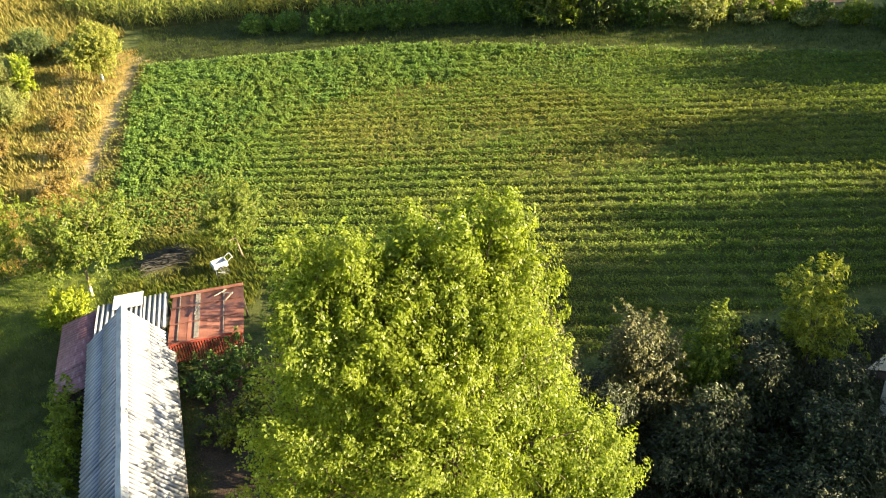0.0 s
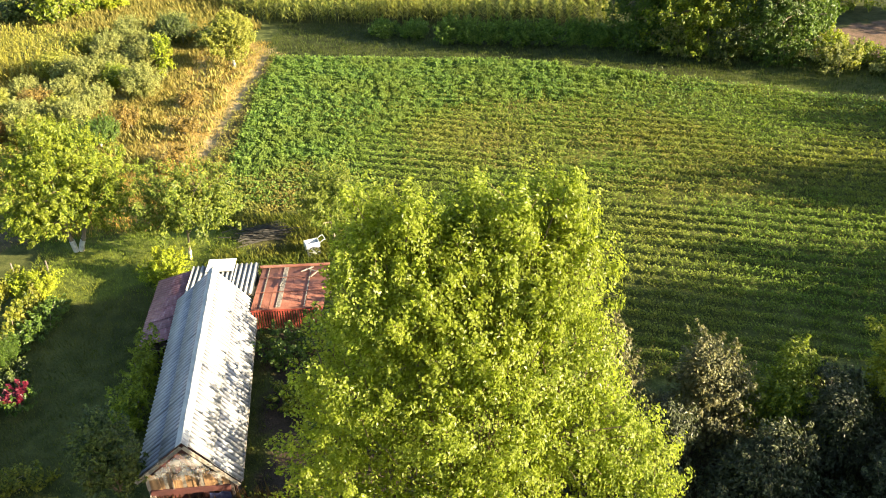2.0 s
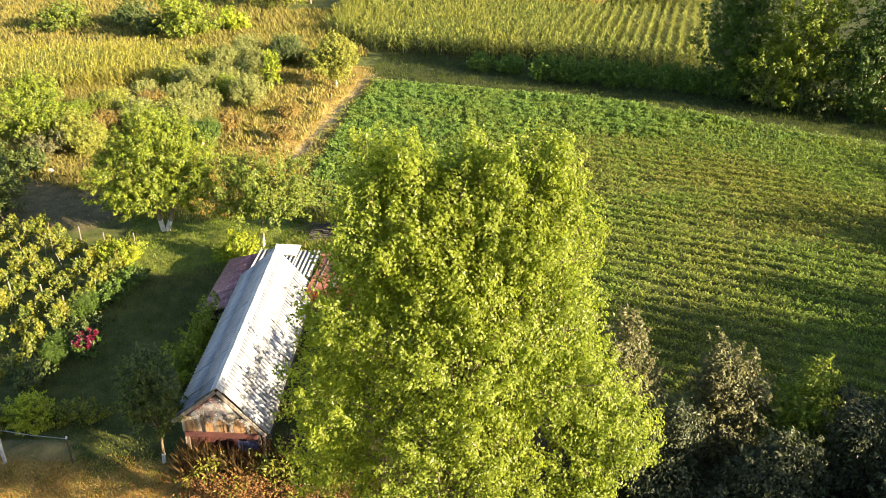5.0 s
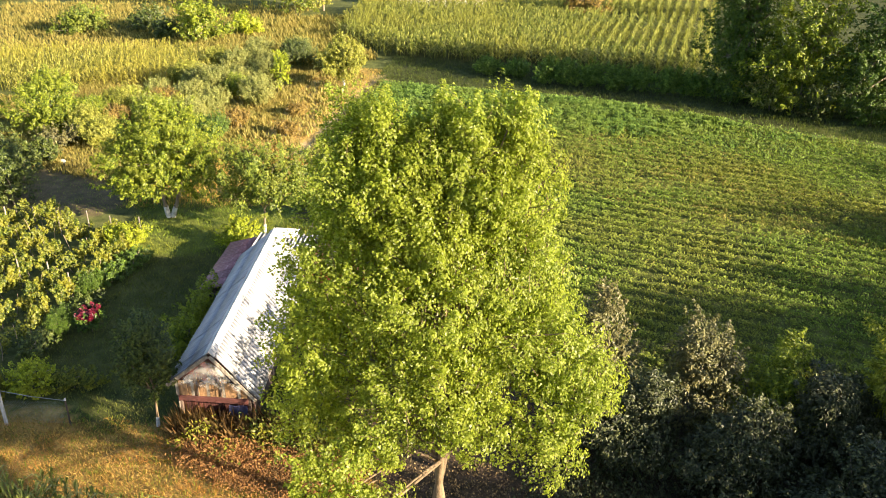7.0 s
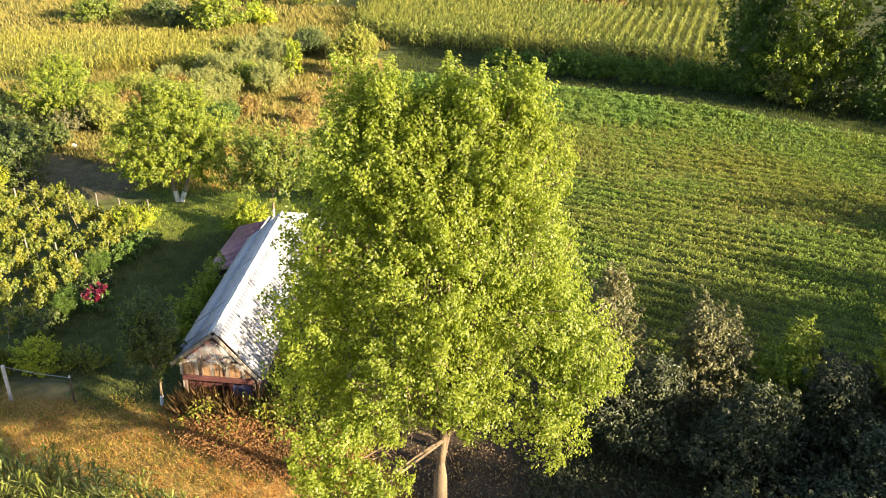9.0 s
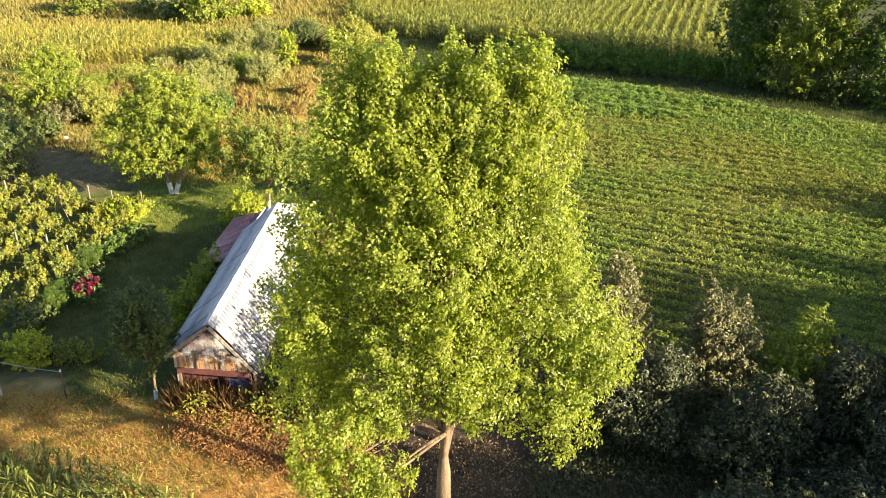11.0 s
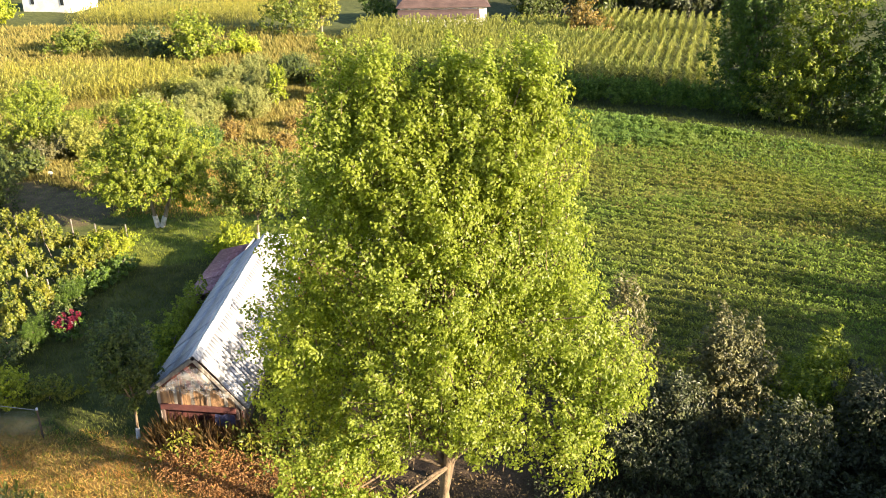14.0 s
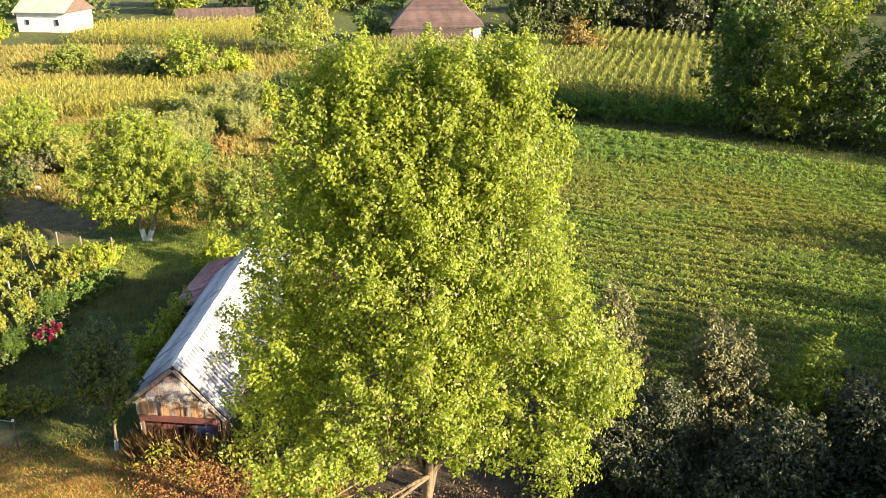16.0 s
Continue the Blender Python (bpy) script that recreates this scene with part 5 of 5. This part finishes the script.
ORCH = [((-21.6, 68.6), 2.9, 1.5, SILVER_LEAF), ((-17.2, 64.6), 2.8, 1.7, SILVER_LEAF), ((-22.4, 76.0), 2.6, 1.5, SILVER_LEAF), ((-23.2, 65.2), 2.2, 1.3, SILVER_LEAF), ((-15.8, 79.0), 3.0, 1.7, DARK_LEAF),
        ((-19.0, 73.0), 2.4, 1.3, SILVER_LEAF), ((-12.9, 57.0), 1.0, 0.7, BROWN_LEAF), ((-13.2, 63.0), 0.9, 0.7, BROWN_LEAF), ((-20.8, 59.0), 2.6, 1.3, SILVER_LEAF), ((-18.4, 55.6), 2.0, 1.2, HEDGE_LEAF),
        ((-25.6, 60.6), 2.2, 1.4, SILVER_LEAF), ((-28.4, 55.2), 2.6, 1.4, PEAR_LEAF), ((-25.4, 72.0), 2.4, 1.5, PEAR_LEAF), ((-29.0, 64.0), 2.0, 1.4, PEAR_LEAF), ((-12.0, 51.0), 1.2, 0.8, BROWN_LEAF), ((-26.5, 54.2), 2.2, 1.6, PEAR_LEAF), ((-23.6, 57.0), 1.9, 1.5, PEAR_LEAF), ((-21.4, 52.6), 1.7, 1.3, SILVER_LEAF), ((-20.3, 78.0), 2.4, 1.3, SILVER_LEAF),
        ((-24.6, 63.2), 2.0, 1.2, BROWN_LEAF), ((-27.2, 62.0), 2.2, 1.3, PEAR_LEAF), ((-22.0, 61.6), 2.0, 1.2, PEAR_LEAF), ((-19.6, 62.4), 2.4, 1.2, SILVER_LEAF), ((-27.0, 57.8), 2.0, 1.3, BROWN_LEAF), ((-29.6, 60.4), 2.2, 1.5, WALNUT_LEAF),
        ((-24.4, 59.0), 2.3, 1.3, SILVER_LEAF), ((-26.8, 66.8), 2.0, 1.3, SILVER_LEAF), ((-19.4, 67.6), 2.2, 1.1, WALNUT_LEAF), ((-23.6, 69.6), 2.4, 1.3, SILVER_LEAF), ((-20.4, 70.6), 2.2, 1.2, SILVER_LEAF), ((-17.4, 75.4), 2.2, 1.2, SILVER_LEAF),
        ((-24.2, 77.6), 2.4, 1.4, PEAR_LEAF), ((-16.8, 81.6), 2.6, 1.6, SILVER_LEAF), ((-12.8, 78.0), 2.2, 1.4, DARK_LEAF), ((-21.0, 81.4), 2.6, 1.5, SILVER_LEAF), ((-17.0, 59.2), 1.6, 0.9, BROWN_LEAF)]
for n, (at, high, wide, leaves) in enumerate(ORCH):
    s = np.random.default_rng(420 + n)
    blobs = [(s.normal() * 0.3, s.normal() * 0.3, high * 0.62, wide, wide, high * 0.4), (s.normal() * 0.5, s.normal() * 0.5, high * 0.5, wide * 0.8, wide * 0.8, high * 0.36)]
    tree("orchard_tree", at, blobs, int(250 * wide), 26, 0.16, leaves, BARK, 0.07, 440 + n, {SILVER_LEAF: "small grey-green orchard tree in dry grass", BROWN_LEAF: "small orchard tree with browning leaves", WALNUT_LEAF: "small leafy green orchard tree", DARK_LEAF: "small dark green orchard tree"}.get(leaves, "small orchard tree with yellowing leaves"), spread=0.26, limbs=10, lime=0.4 if n % 3 == 0 else 0.0, group="orchard trees", tall=1.3, loose=0.25)
tree("young_acacia", (-16.0, 70.2), [(0, 0, 2.0, 0.75, 0.75, 1.7)], 110, 24, 0.18, BRIGHT_LEAF, BARK, 0.05, 470, "upright bright green young tree", spread=0.25, limbs=8)
tree("apricot_tree", (-32.0, 57.0), [(0, 0, 2.4, 2.8, 2.6, 1.9), (0.6, 0.4, 3.8, 1.9, 1.9, 1.3), (1.6, -0.8, 1.6, 1.6, 1.5, 1.2)], 620, 34, 0.17, WALNUT_LEAF, BARK, 0.16, 471, "broad light green apricot tree", spread=0.42, limbs=16)
for n, ((x, y), h, w, lf) in enumerate((((-31.6, 49.6), 2.6, 1.7, DARK_LEAF), ((-33.0, 46.2), 2.8, 1.9, DARK_LEAF), ((-35.2, 50.4), 3.0, 2.1, HEDGE_LEAF), ((-29.8, 52.8), 1.8, 1.3, GREY_BROWN_LEAF), ((-36.6, 44.2), 2.8, 2.0, DARK_LEAF), ((-31.4, 43.0), 2.0, 1.5, HEDGE_LEAF), ((-38, 56), 3.0, 2.0, HEDGE_LEAF), ((-29.6, 44.6), 2.2, 1.5, DARK_LEAF), ((-30.6, 47.2), 2.4, 1.6, DARK_LEAF), ((-29.4, 50.4), 1.6, 1.1, DARK_LEAF))):
    s = np.random.default_rng(480 + n)
    tree("garden_shrub", (x, y), [(0, 0, h * 0.5, w, w, h * 0.5), (s.normal() * 0.6, s.normal() * 0.6, h * 0.65, w * 0.7, w * 0.7, h * 0.35)], int(120 * w), 24, 0.19, lf, BARK, 0.06, 490 + n, "brownish garden shrub in half shade" if lf == GREY_BROWN_LEAF else "dark leafy garden shrub", "shrub", 0.3, 8, group="shrubs by the path")
stone = thing("stone", (-27.9, 50.3, 0), "pale boulder beside the path", "stone")
bm = bmesh.new()
bmesh.ops.create_icosphere(bm, subdivisions=2, radius=0.3)
for vv in bm.verts:
    vv.co = Vector((vv.co.x * 0.9, vv.co.y * 0.7, vv.co.z * 0.6 + 0.12)) * (1 + 0.12 * noise.noise(vv.co * 3))
part("boulder", bm, STONE, stone)

# ---- hedge, big trees and distance ----
HEDGE = [(8.6, 73.4), (10.6, 72.7), (12.6, 72.1), (14.8, 71.2), (17.0, 70.5), (19.2, 69.7), (21.4, 68.8), (3.0, 77.2), (5.6, 76.0)]
for n, (x, y) in enumerate(HEDGE):
    s = np.random.default_rng(500 + n)
    h = 1.9 if n < 7 else 1.2
    tree("hedge_bush", (x, y), [(0, 0, h * 0.55, 1.35, 1.1, h * 0.6), (s.normal() * 0.4, 0.3, h * 0.7, 0.9, 0.9, h * 0.5)], 300, 26, 0.17, GREEN_CROP_LEAF, BARK, 0.04, 520 + n, "dense green bush in the hedge before the maize", "bush", 0.26, 5, group="hedge before the maize")
BIG = [((25.6, 69.0), 12.0, 3.9, HEDGE_LEAF), ((30.0, 65.6), 13.0, 4.2, WALNUT_LEAF), ((35.5, 63.2), 12.5, 4.4, HEDGE_LEAF), ((38.4, 65.6), 10.0, 2.4, HEDGE_LEAF), ((46.5, 76.0), 9.0, 3.6, WALNUT_LEAF), ((55.0, 68.0), 9.5, 3.8, HEDGE_LEAF), ((51.5, 49.0), 5.6, 2.8, WALNUT_LEAF)]
for n, (at, h, w, lf) in enumerate(BIG):
    s = np.random.default_rng(540 + n)
    blobs = [(s.normal() * 0.8, s.normal() * 0.8, h * (0.2 + 0.18 * k), w * (1.0 - 0.13 * k), w * (1.0 - 0.13 * k), h * 0.22) for k in range(4)]
    tree("robinia", at, blobs, 900, 34, 0.32, lf, BARK, 0.28, 560 + n, "tall dark green robinia at the field's far edge", spread=0.55, limbs=24, group="trees at the field's far edge", slim=0.4, apart=True)
for n, (x, y, h) in enumerate(((24.0, 66.6, 2.8), (26.8, 64.6, 3.0), (30.0, 62.4, 2.8), (33.6, 60.6, 3.0), (37.2, 57.8, 2.6))):
    tree("thicket_bush", (x, y), [(0, 0, h * 0.5, 1.9, 1.4, h * 0.55)], 170, 22, 0.2, (HEDGE_LEAF, SILVER_LEAF, DARK_LEAF)[n % 3], BARK, 0.05, 580 + n, "scrubby bush under the tall trees", "bush", 0.3, 5, group="thicket under the robinias")
for n, (x, y, h, lf) in enumerate(((37.8, 60.4, 2.4, BRIGHT_LEAF), (39.7, 59.2, 1.7, WALNUT_LEAF), (41.5, 57.8, 1.5, WALNUT_LEAF), (43.3, 56.2, 1.6, BRIGHT_LEAF), (45.0, 54.4, 1.4, HEDGE_LEAF), (46.8, 52.4, 1.5, WALNUT_LEAF), (48.4, 50.4, 1.6, HEDGE_LEAF), (40.6, 57.0, 0.9, SILVER_LEAF), (44.0, 54.0, 0.9, SILVER_LEAF))):
    tree("verge_bush", (x, y), [(0, 0, h * 0.5, 1.4, 1.1, h * 0.5), (0.5, 0.2, h * 0.62, 0.9, 0.8, h * 0.42)], 190, 24, 0.17, lf, BARK, 0.03, 590 + n, "low grey-green bush at the foot of the field" if lf == SILVER_LEAF else "low sunlit bush before a bare plot", "bush", 0.26, 5, group="bushes along the field's end", loose=0.2)
FAR = [((-29.4, 90.6), 6.0, 3.4, WALNUT_LEAF), ((-25.6, 93.6), 3.4, 1.5, BRIGHT_LEAF), ((-46.4, 96.4), 3.6, 3.2, PLUM_LEAF), ((-22.6, 108.6), 8.4, 3.8, PLUM_LEAF), ((-19.5, 112.0), 7.0, 3.0, PEAR_LEAF), ((14.8, 103.5), 5.4, 2.5, BROWN_LEAF),
       ((-34.5, 92.0), 2.6, 2.2, DARK_LEAF), ((-38.5, 98.5), 3.0, 2.4, DARK_LEAF), ((-78, 124), 5, 4, WALNUT_LEAF), ((-70, 121), 4.5, 3.2, BRIGHT_LEAF), ((9, 121), 5.5, 3.0, DARK_LEAF), ((-13, 122), 4.6, 2.8, HEDGE_LEAF)]
for n, (at, h, w, lf) in enumerate(FAR):
    s = np.random.default_rng(600 + n)
    blobs = [(s.normal() * 0.5, s.normal() * 0.5, h * (0.32 + 0.18 * k), w * (1.0 - 0.16 * k), w * (1.0 - 0.16 * k), h * 0.26) for k in range(3)]
    tree("far_tree", at, blobs, int(90 * w), 24, 0.3, lf, BARK, 0.14, 620 + n, {WALNUT_LEAF: "leafy green tree among the maize", BRIGHT_LEAF: "bright yellow-green young tree", PEAR_LEAF: "yellowing tree near the houses", BROWN_LEAF: "bushy tree with rusty autumn leaves"}.get(lf, "dark green tree behind the maize"), spread=0.5, limbs=10, group="trees among the far plots")
wr = np.random.default_rng(700)
for n in range(9):
    h, w = wr.uniform(7.5, 10), wr.uniform(3.2, 4.2)
    blobs = [(wr.normal() * 0.6, wr.normal() * 0.6, h * (0.25 + 0.2 * k), w * (1.0 - 0.13 * k), w * (1.0 - 0.13 * k), h * 0.27) for k in range(3)]
    tree("grove_tree", (10 + n * 4.3 + wr.normal(), 124.5 + wr.normal() * 1.5), blobs, 330, 24, 0.45, (DARK_LEAF, SHADE_LEAF)[n % 2], BARK, 0.2, 760 + n, "dark leafy tree in the grove behind the maize", spread=0.7, limbs=8, group="grove behind the maize")
for n in range(26):
    x = -95 + n * 8.2 + wr.normal() * 2
    y = 158 + wr.normal() * 8
    if 18 < x < 60:
        y = 128 + wr.normal() * 3
    h, w = wr.uniform(7, 11), wr.uniform(4, 5.5)
    blobs = [(wr.normal(), wr.normal(), h * (0.25 + 0.2 * k), w * (1.0 - 0.15 * k), w * (1.0 - 0.15 * k), h * 0.27) for k in range(3)]
    tree("woodland_tree", (x, y), blobs, 330, 20, 0.5, (DARK_LEAF, HEDGE_LEAF, WALNUT_LEAF)[n % 3], BARK, 0.25, 720 + n, "dark tree in the belt behind the village plots", spread=0.8, limbs=8, group="tree belt in the distance")


# ---- houses ----
def house(at, turn, size, eave, ridge, hip, roof_mat, wall_mat, label, windows):
    w, d = size
    top = thing("house", (*at, 0), label, "house", turn=turn)
    walls = new("wall")
    walls.parent = top
    bm = bmesh.new()
    for sx, sy, x, y in ((w, 0.3, 0, -d / 2 + 0.15), (w, 0.3, 0, d / 2 - 0.15), (0.3, d - 0.604, -w / 2 + 0.15, 0), (0.3, d - 0.604, w / 2 - 0.15, 0)):
        add_box(bm, (sx, sy, eave + 0.1), (x, y, eave / 2 - 0.05))
    part("masonry", bm, wall_mat, walls)
    for x, wide, tall in windows:
        win = new("window")
        win.parent = top
        box("frame", (wide + 0.16, 0.10, tall + 0.16), (x, -d / 2 - 0.02, 1.5), WHITE_PAINT, win)
        box("pane", (wide, 0.03, tall), (x, -d / 2 - 0.075, 1.5), GLASS_DARK, win, None, 0)
    o = 0.5
    roof = new("roof")
    roof.parent = top
    W, D = w / 2 + o, d / 2 + o
    rx = W - hip
    bm = bmesh.new()
    e = [bm.verts.new((x, y, eave - 0.05)) for x, y in ((-W, -D), (W, -D), (W, D), (-W, D))]
    t = [bm.verts.new((-rx, 0, ridge - 0.05)), bm.verts.new((rx, 0, ridge - 0.05))]
    for q in ((e[0], e[1], t[1], t[0]), (e[2], e[3], t[0], t[1])):
        bm.faces.new(q)
    bm.faces.new((e[1], e[2], t[1]))
    bm.faces.new((e[3], e[0], t[0]))
    bm.faces.new(e[::-1])
    part("roof_deck", bm, DARK_WOOD, roof)
    rise = ridge - eave
    for side in (-1, 1):
        n = int(math.hypot(D, rise) / 0.42)
        for k in range(n):
            f0, f1 = k / n, (k + 1.12) / n
            f1 = min(f1, 1.0)
            pts = []
            for f in (f0, f1):
                half = W + (rx - W) * f
                pts.append((half, side * D * (1 - f), eave + rise * f))
            (h0, y0, z0), (h1, y1, z1) = pts
            lift = 0.05
            v = [(-h0, y0, z0 + lift), (h0, y0, z0 + lift), (h1, y1, z1 + lift * 0.4), (-h1, y1, z1 + lift * 0.4), (-h0, y0, z0), (h0, y0, z0)]
            fc = [(0, 1, 2, 3), (4, 5, 1, 0)] if side < 0 else [(3, 2, 1, 0), (0, 1, 5, 4)]
            mesh("tile_course", v, fc, roof_mat, roof)
        if hip > 0.3:
            m = int(math.hypot(hip, rise) / 0.42)
            for k in range(m):
                f0, f1 = k / m, min((k + 1.12) / m, 1.0)
                x0, x1 = side * (W - hip * f0), side * (W - hip * f1)
                d0, d1 = D * (1 - f0), D * (1 - f1)
                z0, z1 = eave + rise * f0, eave + rise * f1
                v = [(x0, -d0, z0 + 0.05), (x0, d0, z0 + 0.05), (x1, d1, z1 + 0.02), (x1, -d1, z1 + 0.02), (x0, -d0, z0), (x0, d0, z0)]
                mesh("tile_course", v, [(0, 1, 2, 3), (4, 5, 1, 0)], roof_mat, roof)
    if hip <= 0.3:
        for side in (-1, 1):
            bm = bmesh.new()
            a = [bm.verts.new((side * (w / 2 - 0.02), y, z)) for y, z in ((-d / 2, eave), (d / 2, eave), (0, ridge - 0.15))]
            b = [bm.verts.new((side * (w / 2 - 0.25), y, z)) for y, z in ((-d / 2, eave), (d / 2, eave), (0, ridge - 0.15))]
            bm.faces.new(a), bm.faces.new(b[::-1])
            part("gable", bm, wall_mat, walls)
    box("chimney", (0.6, 0.6, 1.6), (rx * 0.4, 0.5, ridge + 0.2), TILE, top)
    return top


house((-3.6, 120.6), 4, (12.0, 8.6), 2.5, 6.3, 3.8, TILE, PLASTER, "village house with a weathered hipped clay tile roof", ((-4, 1.0, 1.3), (0, 1.0, 1.3), (4, 1.0, 1.3)))
porch = thing("porch_roof", (-3.9, 115.0, 0), "lower tiled lean-to roof in front of the house", "roof", turn=4)
for k in range(9):
    y = -1.6 + k * 0.42
    z = 1.35 + k * 0.12
    mesh("tile_course", [(-5.6, y, z + 0.05), (5.6, y, z + 0.05), (5.6, y + 0.46, z + 0.17), (-5.6, y + 0.46, z + 0.17), (-5.6, y, z), (5.6, y, z)], [(0, 1, 2, 3), (4, 5, 1, 0)], TILE, porch)
box("wall", (11.0, 0.25, 1.45), (0, -1.2, 0.62), PLASTER, porch)
for x in (-5.3, 5.3):
    box("wall", (0.25, 3.2, 1.45), (x, 0.5, 0.62), PLASTER, porch)
house((-67.0, 137.0), -12, (9.0, 7.0), 3.0, 5.4, 0.0, PALE_TILE, PLASTER, "white-walled village house with a pale tiled roof", ((-2.5, 0.6, 0.8), (3, 0.6, 0.9)))
fence_far = thing("plank_fence", (-50, 146, 0), "weathered brown plank fence behind the far maize", "fence", turn=8)
fr_ = np.random.default_rng(88)
for n in range(44):
    box("plank", (0.3, 0.04, 2.2 + fr_.normal() * 0.06), (n * 0.31, fr_.normal() * 0.01, 1.05), DARK_WOOD, fence_far, None, 0)
for z in (0.5, 1.7):
    box("rail", (13.6, 0.06, 0.1), (6.7, 0.06, z), DARK_WOOD, fence_far, None, 0)
house((80, 168), 10, (14.0, 9.0), 3.4, 7.0, 3.0, TILE, PLASTER, "far house with an orange tile roof", ((-4, 1.0, 1.3), (3, 1.0, 1.3)))
house((24.6, 14.9), 20, (9.0, 6.5), 2.6, 4.6, 0.0, PALE_TILE, PLASTER, "low outbuilding with a pale roof in deep shade", ((-2, 0.9, 1.1), (1.5, 0.9, 1.1)))
